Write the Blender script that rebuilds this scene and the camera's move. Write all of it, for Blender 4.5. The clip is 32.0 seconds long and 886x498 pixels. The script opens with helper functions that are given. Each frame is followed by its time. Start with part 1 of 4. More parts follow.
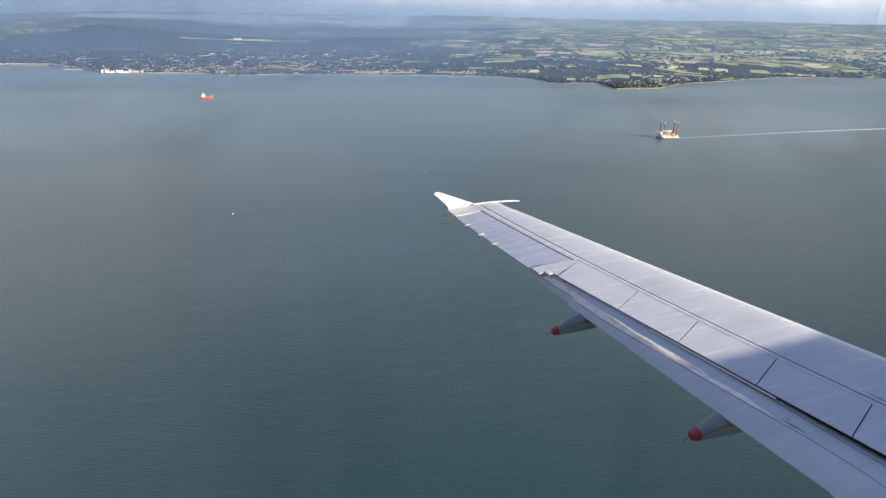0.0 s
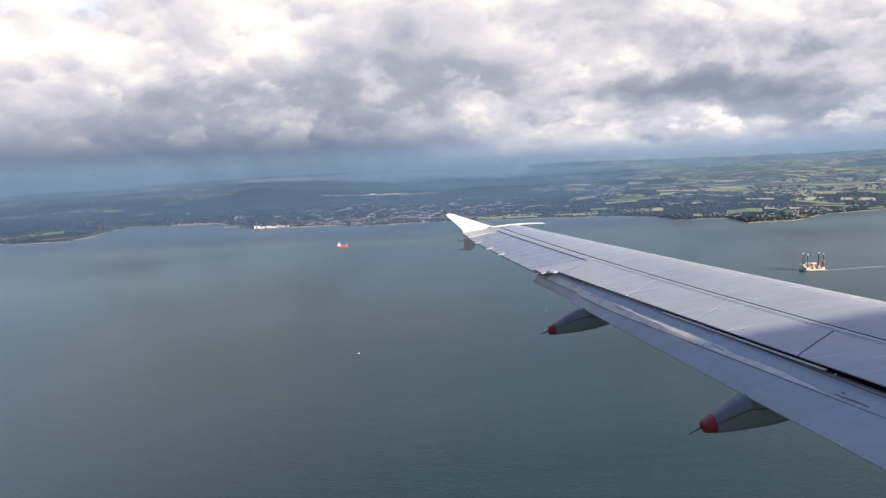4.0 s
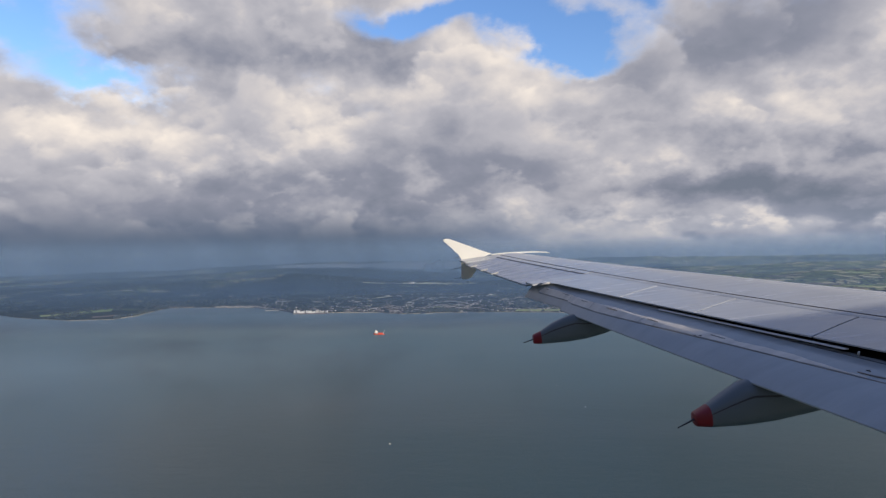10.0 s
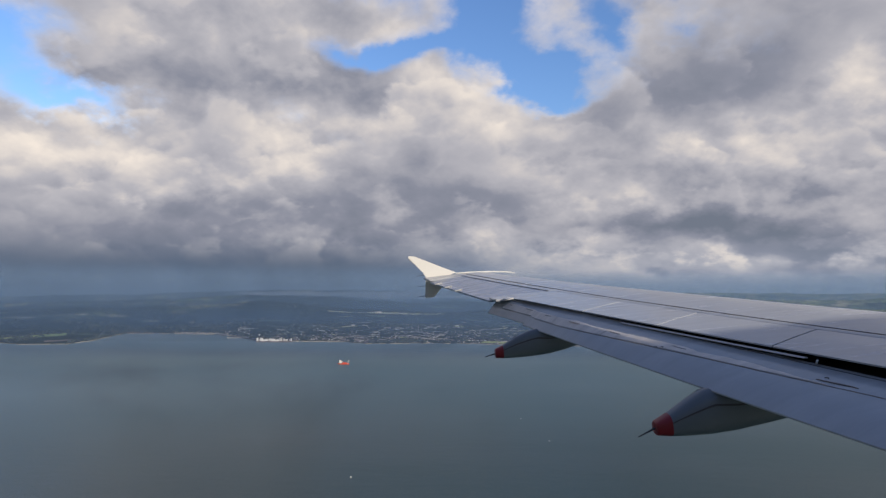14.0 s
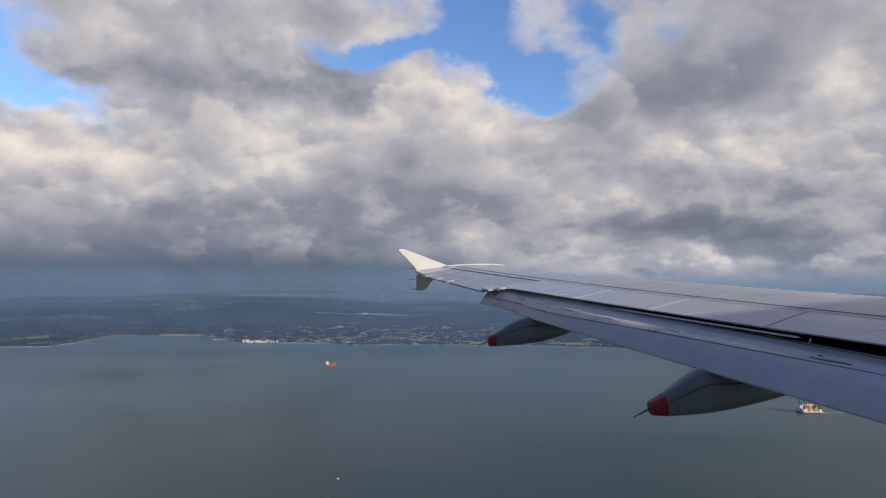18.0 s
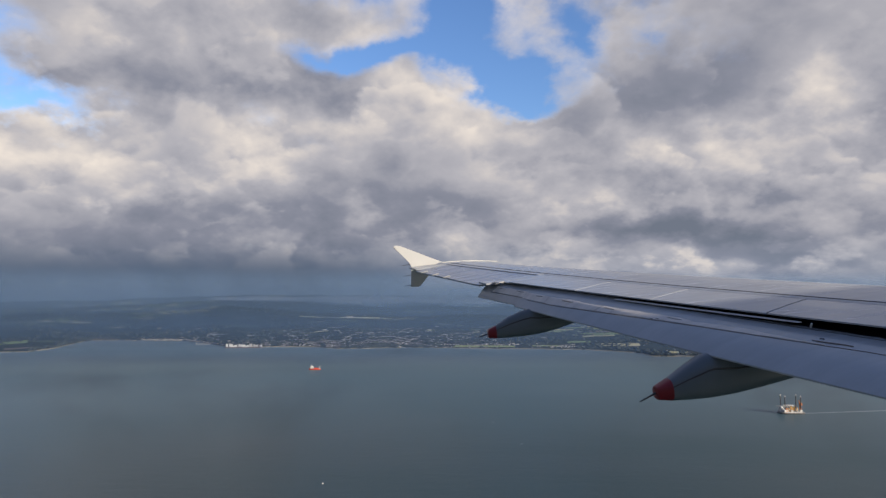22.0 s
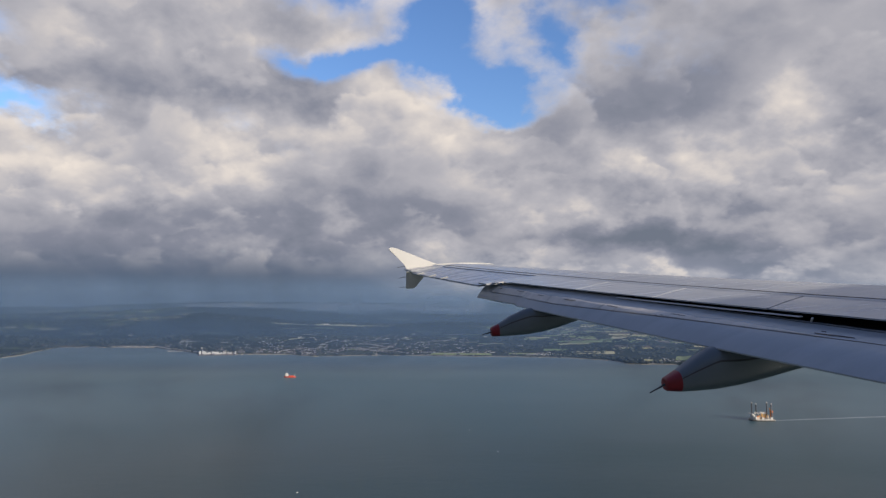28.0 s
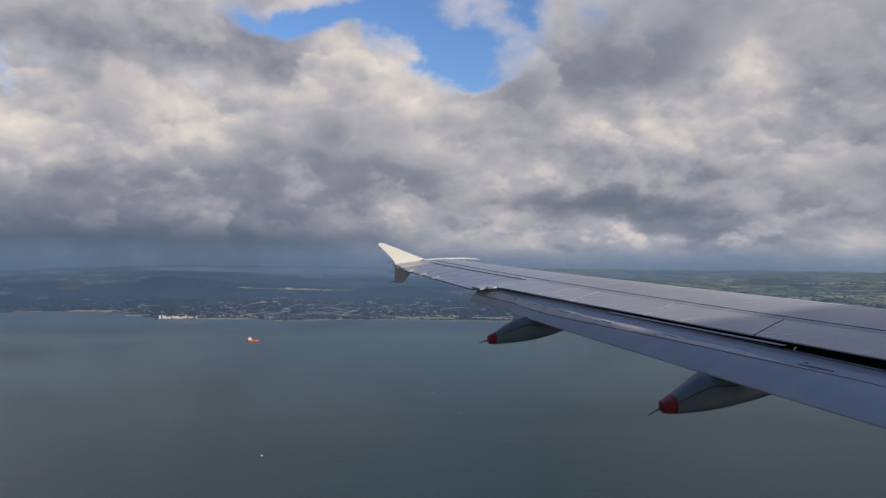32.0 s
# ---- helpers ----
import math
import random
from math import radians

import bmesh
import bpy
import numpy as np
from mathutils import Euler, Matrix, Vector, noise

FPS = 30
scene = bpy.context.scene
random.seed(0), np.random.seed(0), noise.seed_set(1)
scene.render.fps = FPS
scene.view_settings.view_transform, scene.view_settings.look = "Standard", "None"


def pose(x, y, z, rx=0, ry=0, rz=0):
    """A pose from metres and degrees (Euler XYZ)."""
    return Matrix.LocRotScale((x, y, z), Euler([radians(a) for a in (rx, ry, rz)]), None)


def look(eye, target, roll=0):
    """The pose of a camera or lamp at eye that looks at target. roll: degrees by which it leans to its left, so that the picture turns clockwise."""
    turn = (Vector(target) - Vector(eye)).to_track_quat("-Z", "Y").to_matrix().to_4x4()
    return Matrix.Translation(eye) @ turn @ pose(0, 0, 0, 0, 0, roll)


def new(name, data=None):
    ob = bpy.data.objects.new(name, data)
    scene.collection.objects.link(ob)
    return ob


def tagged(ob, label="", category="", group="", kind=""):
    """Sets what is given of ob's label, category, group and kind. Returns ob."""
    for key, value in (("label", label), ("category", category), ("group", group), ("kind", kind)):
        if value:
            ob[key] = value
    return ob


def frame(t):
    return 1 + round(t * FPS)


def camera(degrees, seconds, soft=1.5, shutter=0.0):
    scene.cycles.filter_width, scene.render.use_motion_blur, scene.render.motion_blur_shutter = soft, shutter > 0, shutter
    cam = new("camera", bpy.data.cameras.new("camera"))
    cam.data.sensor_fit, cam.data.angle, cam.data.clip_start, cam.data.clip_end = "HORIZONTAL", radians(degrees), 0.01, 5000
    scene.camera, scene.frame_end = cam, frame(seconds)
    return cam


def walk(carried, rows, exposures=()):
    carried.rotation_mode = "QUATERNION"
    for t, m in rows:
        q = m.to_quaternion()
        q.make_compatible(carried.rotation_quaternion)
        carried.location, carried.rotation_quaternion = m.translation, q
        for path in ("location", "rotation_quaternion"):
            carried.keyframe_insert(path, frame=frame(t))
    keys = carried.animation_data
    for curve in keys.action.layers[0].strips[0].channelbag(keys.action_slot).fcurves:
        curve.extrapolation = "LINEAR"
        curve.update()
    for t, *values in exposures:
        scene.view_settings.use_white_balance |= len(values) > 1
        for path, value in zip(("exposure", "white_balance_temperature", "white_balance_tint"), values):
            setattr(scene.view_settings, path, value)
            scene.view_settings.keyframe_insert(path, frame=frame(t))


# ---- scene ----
cam = camera(70, 32.0, soft=1.4)

# seconds, place, turn
PATH = [
    (0.0, -3.705, -1.920, 155.768, 69.413, -0.878, -8.866),
    (0.5, -3.345, -1.898, 155.216, 71.024, 0.061, -7.306),
    (1.0, -2.898, -1.899, 154.917, 71.911, 0.821, -5.526),
    (1.5, -2.540, -1.838, 154.442, 73.200, 0.446, -4.416),
    (2.0, -2.273, -1.752, 154.271, 74.428, 0.362, -3.723),
    (2.5, -2.006, -1.713, 153.882, 75.268, 1.272, -2.626),
    (3.0, -1.440, -1.439, 153.158, 77.398, 2.119, -0.925),
    (3.5, -0.961, -1.272, 152.583, 80.418, 2.449, 0.844),
    (4.0, -0.671, -1.052, 152.170, 82.426, 2.610, 1.822),
    (4.5, -0.499, -0.950, 151.962, 83.905, 2.726, 2.559),
    (6.5, -0.067, -0.571, 151.372, 86.130, 3.992, 4.124),
    (7.0, 0.064, -0.392, 151.088, 87.176, 3.855, 4.712),
    (7.5, 0.119, -0.309, 150.940, 88.526, 3.187, 5.366),
    (8.0, 0.176, -0.300, 150.835, 89.174, 2.649, 6.548),
    (8.5, 0.206, -0.241, 150.821, 89.302, 1.711, 5.807),
    (9.0, 0.240, -0.212, 150.752, 89.664, 0.917, 5.627),
    (9.5, 0.277, -0.095, 150.602, 90.220, 0.830, 5.617),
    (10.0, 0.289, -0.054, 150.461, 90.720, 1.014, 5.444),
    (10.5, 0.312, -0.002, 150.409, 91.174, 0.367, 4.936),
    (11.0, 0.308, 0.009, 150.430, 91.358, -0.338, 4.325),
    (11.5, 0.295, -0.033, 150.476, 90.684, -0.023, 4.055),
    (12.0, 0.266, -0.023, 150.467, 90.560, 0.295, 3.773),
    (12.5, 0.278, -0.018, 150.496, 90.820, 0.100, 3.031),
    (13.0, 0.314, 0.047, 150.289, 91.978, 0.166, 2.614),
    (13.5, 0.330, 0.107, 150.170, 92.883, -0.047, 2.879),
    (14.0, 0.349, 0.118, 150.156, 93.467, -0.295, 2.493),
    (14.5, 0.347, 0.111, 150.177, 93.396, -0.357, 2.096),
    (16.5, 0.306, 0.164, 150.009, 93.020, -0.303, 1.814),
    (17.0, 0.328, 0.189, 149.940, 93.625, -0.204, 1.910),
    (17.5, 0.301, 0.172, 149.925, 93.785, -0.055, 1.727),
    (18.0, 0.261, 0.142, 149.955, 93.567, -0.198, 1.338),
    (18.5, 0.229, 0.143, 149.946, 93.349, 0.032, 1.066),
    (19.0, 0.155, 0.097, 149.927, 93.123, 0.009, 0.696),
    (19.5, 0.167, 0.124, 149.908, 93.118, 0.058, 0.752),
    (20.0, 0.116, 0.080, 149.937, 93.056, -0.118, 0.397),
    (20.5, 0.083, 0.094, 149.900, 92.934, -0.064, 0.191),
    (21.0, 0.054, 0.078, 149.879, 92.852, -0.181, -0.095),
    (21.5, 0.035, 0.083, 149.811, 93.531, -0.094, -0.210),
    (22.0, 0.023, 0.096, 149.790, 93.861, -0.022, -0.021),
    (22.5, -0.004, 0.055, 149.786, 94.043, -0.162, -0.107),
    (23.0, -0.008, 0.090, 149.755, 94.273, -0.322, -0.176),
    (23.5, -0.041, 0.052, 149.748, 94.369, -0.244, -0.279),
    (24.0, -0.073, 0.029, 149.776, 94.322, -0.301, -0.482),
    (24.5, -0.107, 0.045, 149.742, 94.322, -0.205, -0.698),
    (25.0, -0.138, 0.027, 149.667, 94.366, -0.209, -0.920),
    (25.5, -0.172, 0.023, 149.663, 94.514, -0.213, -1.027),
    (27.5, -0.366, -0.075, 149.735, 94.304, -0.333, -2.009),
    (28.0, -0.412, -0.077, 149.647, 94.550, -0.297, -2.118),
    (28.5, -0.396, -0.004, 149.403, 96.099, -1.018, -2.245),
    (29.0, -0.388, 0.025, 149.144, 97.941, -2.104, -2.331),
    (29.5, -0.462, -0.050, 149.278, 97.867, -2.356, -2.867),
    (30.0, -0.581, -0.072, 149.538, 96.222, -1.887, -3.433),
    (30.5, -0.689, -0.189, 149.716, 94.331, -1.781, -3.904),
    (31.0, -0.794, -0.291, 149.881, 94.209, -1.538, -4.459),
    (31.5, -0.896, -0.349, 150.123, 92.915, -1.017, -4.852),
    (32.0, -1.029, -0.460, 150.399, 91.346, -0.494, -5.365),
]
walk(cam, [(t, pose(x, y, z, rx, ry, rz)) for t, x, y, z, rx, ry, rz in PATH],
     exposures=[(t, s, k, 10) for t, s, k in ((0.0, 1.18, 6700), (1.0, 1.18, 6700), (2.0, 1.08, 6620), (3.0, 0.92, 6500), (4.5, 0.71, 6420), (7.0, 0.53, 6320), (9.0, 0.20, 6290), (10.0, 0.13, 6280),
                                              (13.0, 0.06, 6280), (17.0, 0.0, 6280), (28.0, 0.0, 6280), (32.0, -0.1, 6280))])

# ------------------------------------------------------------------ light
SUN_WAY = Vector((0.78, -0.56, 0.245)).normalized()   # towards the sun
sun = new("sun", bpy.data.lights.new("sun", "SUN"))
sun.data.energy, sun.data.angle, sun.data.color = 5.0, radians(0.6), (1.0, 0.89, 0.74)
sun.matrix_world = look(SUN_WAY * 100, (0, 0, 0))


class Nodes:
    """Short hand for a node tree."""

    def __init__(self, tree):
        self.t = tree
        tree.nodes.clear()

    def add(self, kind, ins=None, **props):
        n = self.t.nodes.new(kind)
        for k, v in props.items():
            setattr(n, k, v)
        for k, v in (ins or {}).items():
            if isinstance(v, bpy.types.NodeSocket):
                self.t.links.new(v, n.inputs[k])
            else:
                n.inputs[k].default_value = v
        return n

    def m(self, op, a, b=0.0, c=0.0, clamp=False):
        n = self.add("ShaderNodeMath", {0: a, 1: b, 2: c}, operation=op)
        n.use_clamp = clamp
        return n.outputs[0]

    def noise(self, vec, scale, detail=4.0, rough=0.5, lac=2.0, distort=0.0):
        return self.add("ShaderNodeTexNoise", {"Vector": vec, "Scale": scale, "Detail": detail, "Roughness": rough,
                                               "Lacunarity": lac, "Distortion": distort}).outputs[0]

    def step(self, v, a, b, lo=0.0, hi=1.0):
        return self.add("ShaderNodeMapRange", {0: v, 1: a, 2: b, 3: lo, 4: hi}, interpolation_type="SMOOTHSTEP").outputs[0]

    def mix(self, f, a, b, mode="MIX"):
        n = self.add("ShaderNodeMix", {0: f, 6: a, 7: b}, data_type="RGBA", blend_type=mode)
        return n.outputs[2]

    def combine(self, x, y, z):
        return self.add("ShaderNodeCombineXYZ", {0: x, 1: y, 2: z}).outputs[0]

    def bell(self, u, v, cu, cv, su, sv):
        """A soft hill round (cu, cv)."""
        a = self.m("DIVIDE", self.m("SUBTRACT", u, cu), su)
        b = self.m("DIVIDE", self.m("SUBTRACT", v, cv), sv)
        r = self.m("ADD", self.m("MULTIPLY", a, a), self.m("MULTIPLY", b, b))
        return self.m("POWER", 2.718, self.m("MULTIPLY", r, -1.0))


def rgb(r, g, b):
    return (r, g, b, 1.0)


def make_world():
    w = bpy.data.worlds.new("world")
    scene.world = w
    w.use_nodes = True
    N = Nodes(w.node_tree)
    way = N.add("ShaderNodeTexCoord").outputs["Generated"]
    s = N.add("ShaderNodeSeparateXYZ", {0: way})
    x, y, z = s.outputs
    az = N.m("MULTIPLY", N.m("ARCTAN2", x, y), 57.2958)
    el = N.m("MULTIPLY", N.m("ARCSINE", z), 57.2958)
    # the deck seen in perspective: clouds shrink towards the horizon
    k = N.m("DIVIDE", 1.0, N.m("ADD", N.m("MAXIMUM", z, -0.03), 0.56))
    px, py = N.m("MULTIPLY", x, k), N.m("MULTIPLY", y, k)

    def shifted(q, back, side):
        """The same place, a step nearer and to the side of the sun."""
        return N.add("ShaderNodeVectorMath", {0: q, 1: (1.0 - back, 1.0 - back, 1.0), 2: (side, 0.0, 0.0)}, operation="MULTIPLY_ADD").outputs[0]

    def curled(q, scale, size):
        """The place, pushed about so that edges curl."""
        w = N.add("ShaderNodeTexNoise", {"Vector": q, "Scale": scale, "Detail": 4.0, "Roughness": 0.5}).outputs[1]
        w = N.add("ShaderNodeVectorMath", {0: w, 1: (0.5, 0.5, 0.5)}, operation="SUBTRACT").outputs[0]
        return N.add("ShaderNodeVectorMath", {0: w, 1: (size, size, 0.0), 2: q}, operation="MULTIPLY_ADD").outputs[0]

    p = N.combine(px, py, 3.7)
    stir = N.add("ShaderNodeTexNoise", {"Vector": p, "Scale": 4.2, "Detail": 6.0, "Roughness": 0.55}).outputs[1]
    sx, sy, _ = N.add("ShaderNodeSeparateXYZ", {0: stir}).outputs
    waz = N.m("MULTIPLY_ADD", N.m("SUBTRACT", sx, 0.5), 21.0, az)
    wel = N.m("MULTIPLY_ADD", N.m("SUBTRACT", sy, 0.5), 12.0, el)

    def bells(rows):
        total = 0.0
        for cu, cv, su, sv, g in rows:
            total = N.m("ADD", total, N.m("MULTIPLY", N.bell(waz if su > 2 else az, wel if su > 2 else el, cu, cv, su, sv), g))
        return total

    # cover of the cloud deck, with the gaps of blue
    cover = N.m("SUBTRACT", N.noise(p, 4.2, 9.0, 0.55, 2.1, 0.1), 0.5)
    gaps = bells(((1.5, 22.6, 5.6, 4.4, 1.0), (7.5, 18.6, 4.5, 1.7, 0.75), (12.5, 23.0, 4.0, 2.4, 0.75), (-9.0, 21.0, 6.5, 1.4, 0.7), (-33.5, 14.8, 5.5, 1.5, 0.62),
                  (18.0, 27.0, 6.0, 2.6, 0.7), (-41.0, 18.0, 5.0, 3.0, 0.6), (-14.0, 29.0, 9.0, 2.0, 0.6)))
    thick = N.m("SUBTRACT", N.m("MULTIPLY_ADD", cover, 1.5, 0.62), N.m("MULTIPLY", gaps, 1.12))
    mask = N.step(thick, -0.16, 0.44)

    # light and shade on the clouds: heaps with lit brows over dull bases
    def relief(scale, detail, rough, back, side, seed, gain):
        q = curled(N.combine(px, py, seed), scale * 1.2, 0.3 / scale)
        a = N.noise(q, scale, detail, rough, 2.1)
        b = N.noise(shifted(q, back, side), scale, detail, rough, 2.1)
        return a, N.m("MULTIPLY", N.m("SUBTRACT", a, b), gain)

    a1, r1 = relief(3.2, 7.0, 0.46, 0.06, 0.03, 11.3, 1.4)
    _, r2 = relief(7.5, 6.0, 0.5, 0.03, 0.015, 27.9, 0.7)
    lit = N.m("ADD", N.m("ADD", r1, r2), N.m("MULTIPLY_ADD", N.m("SUBTRACT", 0.5, a1), 0.45, 0.53))
    patch = N.m("MULTIPLY", N.m("SUBTRACT", N.noise(N.combine(px, py, 52.0), 1.9, 3.0, 0.5), 0.5), 0.55)
    # nearer heaps, one before the other: a firm bright crest that fades into the base
    for seed, scale, soft, top, keep in ((41.2, 2.6, 0.05, 0.66, 0.75), (63.7, 4.2, 0.06, 0.66, 0.7), (87.1, 6.5, 0.07, 0.64, 0.6)):
        b1, rb = relief(scale, 8.0, 0.47, 0.12 / scale, 0.06 / scale, seed, 1.6)
        bank = N.step(b1, 0.5, 0.5 + soft, 0.0, keep)
        brow = N.m("ADD", N.m("MULTIPLY_ADD", N.m("SUBTRACT", b1, 0.5), -1.5, top), rb)
        lit = N.m("ADD", N.m("MULTIPLY", lit, N.m("SUBTRACT", 1.0, bank)), N.m("MULTIPLY", brow, bank))
    lit = N.m("ADD", N.m("ADD", lit, patch), bells((
        (0.4, 15.4, 9.0, 2.4, 0.16), (-33.6, 10.9, 5.0, 1.6, 0.24), (-18.6, 11.6, 4.0, 1.8, 0.20), (-23.5, 8.2, 4.0, 1.2, 0.16), (-14.0, 22.6, 9.0, 1.8, 0.16), (-8.0, 18.0, 7.0, 2.0, 0.20),
        (19.7, 11.8, 3.4, 1.6, 0.20), (31.8, 15.3, 4.5, 1.8, 0.24), (33.0, 10.2, 6.0, 1.6, 0.16), (10.5, 3.4, 6.0, 0.9, 0.10), (37.5, 7.0, 4.0, 2.4, 0.14), (14.0, 8.2, 5.0, 1.2, 0.08),
        (23.0, 5.4, 10.0, 1.7, -0.46), (-12.3, 9.0, 5.0, 3.0, -0.14), (20.2, 16.4, 9.0, 2.4, -0.14), (-32.4, 19.9, 8.0, 2.2, 0.06), (-18.0, 18.6, 8.0, 2.0, 0.12), (13.0, 17.0, 5.0, 3.0, -0.12), (0.0, 6.4, 60.0, 2.6, -0.08), (30.0, 3.1, 8.0, 0.9, -0.26), (-4.7, 6.2, 9.0, 2.2, -0.22),
        (-26.0, 5.6, 12.0, 1.4, -0.10), (-27.0, 22.5, 10.0, 3.0, 0.10), (14.0, 11.0, 7.0, 2.0, -0.05), (22.9, 6.3, 0.75, 0.45, 0.30), (25.2, 2.3, 1.2, 0.5, 0.28))))
    puff = N.m("MULTIPLY", N.step(N.noise(N.combine(N.m("DIVIDE", az, 12.0), N.m("MULTIPLY", el, 0.16), 8.8), 3.8, 6.0, 0.52), 0.53, 0.66), N.bell(az, el, 24.0, 2.6, 18.0, 1.4))
    lit = N.m("ADD", lit, N.m("MULTIPLY", puff, 0.24))
    lit = N.m("ADD", lit, N.m("MULTIPLY", N.step(thick, 0.05, 0.5, 1.0, 0.0), 0.16))
    # overhead and behind, the deck breaks up into blue
    mask = N.m("MULTIPLY", mask, N.step(N.m("ADD", el, N.m("MULTIPLY", cover, 26.0)), 30.0, 42.0, 1.0, 0.28))
    ramp = N.add("ShaderNodeValToRGB", {0: lit})
    e = ramp.color_ramp.elements
    e[0].position, e[0].color = 0.05, rgb(0.165, 0.185, 0.23)
    e[1].position, e[1].color = 0.95, rgb(0.90, 0.79, 0.68)
    for pos, col in ((0.35, rgb(0.262, 0.268, 0.318)), (0.62, rgb(0.475, 0.455, 0.475))):
        k = e.new(pos)
        k.color = col
    # the veil of far rain over the horizon
    veil = N.m("MULTIPLY", N.step(el, 1.0, 5.5, 1.0, 0.0), N.step(az, -8.0, 14.0, 0.97, 0.25))
    low = N.step(el, -0.3, 2.6, 0.85, 0.0)
    veil = N.m("MAXIMUM", veil, low)
    shade = N.mix(N.step(az, -14.0, 22.0), rgb(0.088, 0.122, 0.182), rgb(0.20, 0.27, 0.39))
    shade = N.mix(N.step(az, 22.0, 44.0), shade, rgb(0.38, 0.43, 0.50))
    shade = N.mix(N.step(el, 0.2, 2.2, 0.45, 0.0), shade, rgb(0.24, 0.31, 0.42))
    cloud = N.mix(veil, ramp.outputs[0], shade)
    sky = N.add("ShaderNodeTexSky", sky_type="NISHITA", sun_disc=False, sun_elevation=math.asin(SUN_WAY.z),
                sun_rotation=math.atan2(SUN_WAY.x, SUN_WAY.y), altitude=150.0, ozone_density=2.5, dust_density=0.5)
    deep = N.add("ShaderNodeHueSaturation", {"Hue": 0.512, "Saturation": 1.12, "Value": 0.92, "Color": sky.outputs[0]})
    b1 = N.add("ShaderNodeBackground", {"Color": deep.outputs[0], "Strength": 0.22})
    # to the sides and overhead the unseen deck is dimmed to cut fill light
    dull = N.m("MULTIPLY", N.m("MULTIPLY", N.step(az, 38.0, 58.0, 1.0, 0.34), N.step(az, -85.0, -50.0, 0.34, 1.0)), N.step(el, 30.0, 52.0, 1.0, 0.5))
    b2 = N.add("ShaderNodeBackground", {"Color": cloud, "Strength": dull})
    mask = N.m("MAXIMUM", mask, veil)
    mx = N.add("ShaderNodeMixShader", {0: mask, 1: b1.outputs[0], 2: b2.outputs[0]})
    N.add("ShaderNodeOutputWorld", {0: mx.outputs[0]})


make_world()


# ------------------------------------------------------------------ materials
def material(name, build):
    m = bpy.data.materials.new(name)
    m.use_nodes = True
    N = Nodes(m.node_tree)
    N.add("ShaderNodeOutputMaterial", {0: build(N)})
    return m


def paint(name, col, rough=0.4, metal=0.0, vary=0.12, scale=3.0, coat=0.0):
    """Painted or bare surface with grain and wear at two scales."""
    def build(N):
        at = N.add("ShaderNodeTexCoord").outputs["Object"]
        big, fine = N.noise(at, scale, 4.0, 0.6), N.noise(at, scale * 22, 3.0, 0.6)
        k = N.m("MULTIPLY_ADD", N.m("SUBTRACT", big, 0.5), 2 * vary, N.m("MULTIPLY_ADD", N.m("SUBTRACT", fine, 0.5), vary, 1.0))
        c = N.mix(1.0, rgb(*col), N.combine(k, k, k), "MULTIPLY")
        r = N.m("MULTIPLY_ADD", N.m("SUBTRACT", big, 0.5), 0.25, rough)
        bump = N.add("ShaderNodeBump", {"Strength": 0.06, "Distance": 0.01, "Height": fine})
        return N.add("ShaderNodeBsdfPrincipled", {"Base Color": c, "Roughness": r, "Metallic": metal, "Coat Weight": coat,
                                                  "Normal": bump.outputs[0]}).outputs[0]
    return material(name, build)


def wing_paint(name, col, rough, streak):
    """Grey wing paint, with dirt drawn out in the flow and faint stains."""
    def build(N):
        at = N.add("ShaderNodeTexCoord").outputs["Object"]
        flow = N.add("ShaderNodeMapping", {0: at, 3: (0.35, 3.0, 1.0)}).outputs[0]
        a, b = N.noise(flow, 2.2, 6.0, 0.62), N.noise(at, 1.0, 3.0, 0.5)
        fine = N.noise(at, 60.0, 2.0, 0.5)
        k = N.m("MULTIPLY_ADD", N.m("SUBTRACT", a, 0.5), streak, 1.0)
        k = N.m("MULTIPLY_ADD", N.m("SUBTRACT", b, 0.5), 0.25, k)
        k = N.m("MULTIPLY_ADD", N.m("SUBTRACT", fine, 0.5), 0.06, k)
        c = N.mix(1.0, rgb(*col), N.combine(k, k, k), "MULTIPLY")
        r = N.m("MULTIPLY_ADD", N.m("SUBTRACT", a, 0.5), 0.3, rough)
        bump = N.add("ShaderNodeBump", {"Strength": 0.05, "Distance": 0.01, "Height": b})
        return N.add("ShaderNodeBsdfPrincipled", {"Base Color": c, "Roughness": r, "Specular IOR Level": 0.45, "Normal": bump.outputs[0]}).outputs[0]
    return material(name, build)


WING = wing_paint("wing_grey", (0.435, 0.448, 0.478), 0.24, 0.4)
FLAP = wing_paint("flap_grey", (0.43, 0.455, 0.475), 0.20, 0.35)
# the wing grey darkened: shade on the drooped aileron put into the colour
AILERON_SHADED = wing_paint("shaded_aileron_grey", (0.35, 0.38, 0.45), 0.28, 0.4)
# pale beige that stands for sunlight on the flap
SUN_BAND = wing_paint("sunlit_beige", (0.74, 0.675, 0.61), 0.32, 0.8)
FAIR = wing_paint("fairing_grey", (0.15, 0.172, 0.188), 0.36, 0.35)
WHITE = paint("white_paint", (0.74, 0.72, 0.68), 0.35, vary=0.05)
RED = paint("red_paint", (0.24, 0.012, 0.018), 0.4, vary=0.1)
SLAT = paint("slat_paint", (0.66, 0.66, 0.68), 0.3, 0.2, 0.06)
BLACK = paint("gap_shade_and_mark_black", (0.02, 0.02, 0.022), 0.6)
SEAL = paint("rubber_seal", (0.06, 0.06, 0.065), 0.6)
SOOT = paint("brown_grease", (0.20, 0.17, 0.15), 0.5, vary=0.4, scale=6.0)


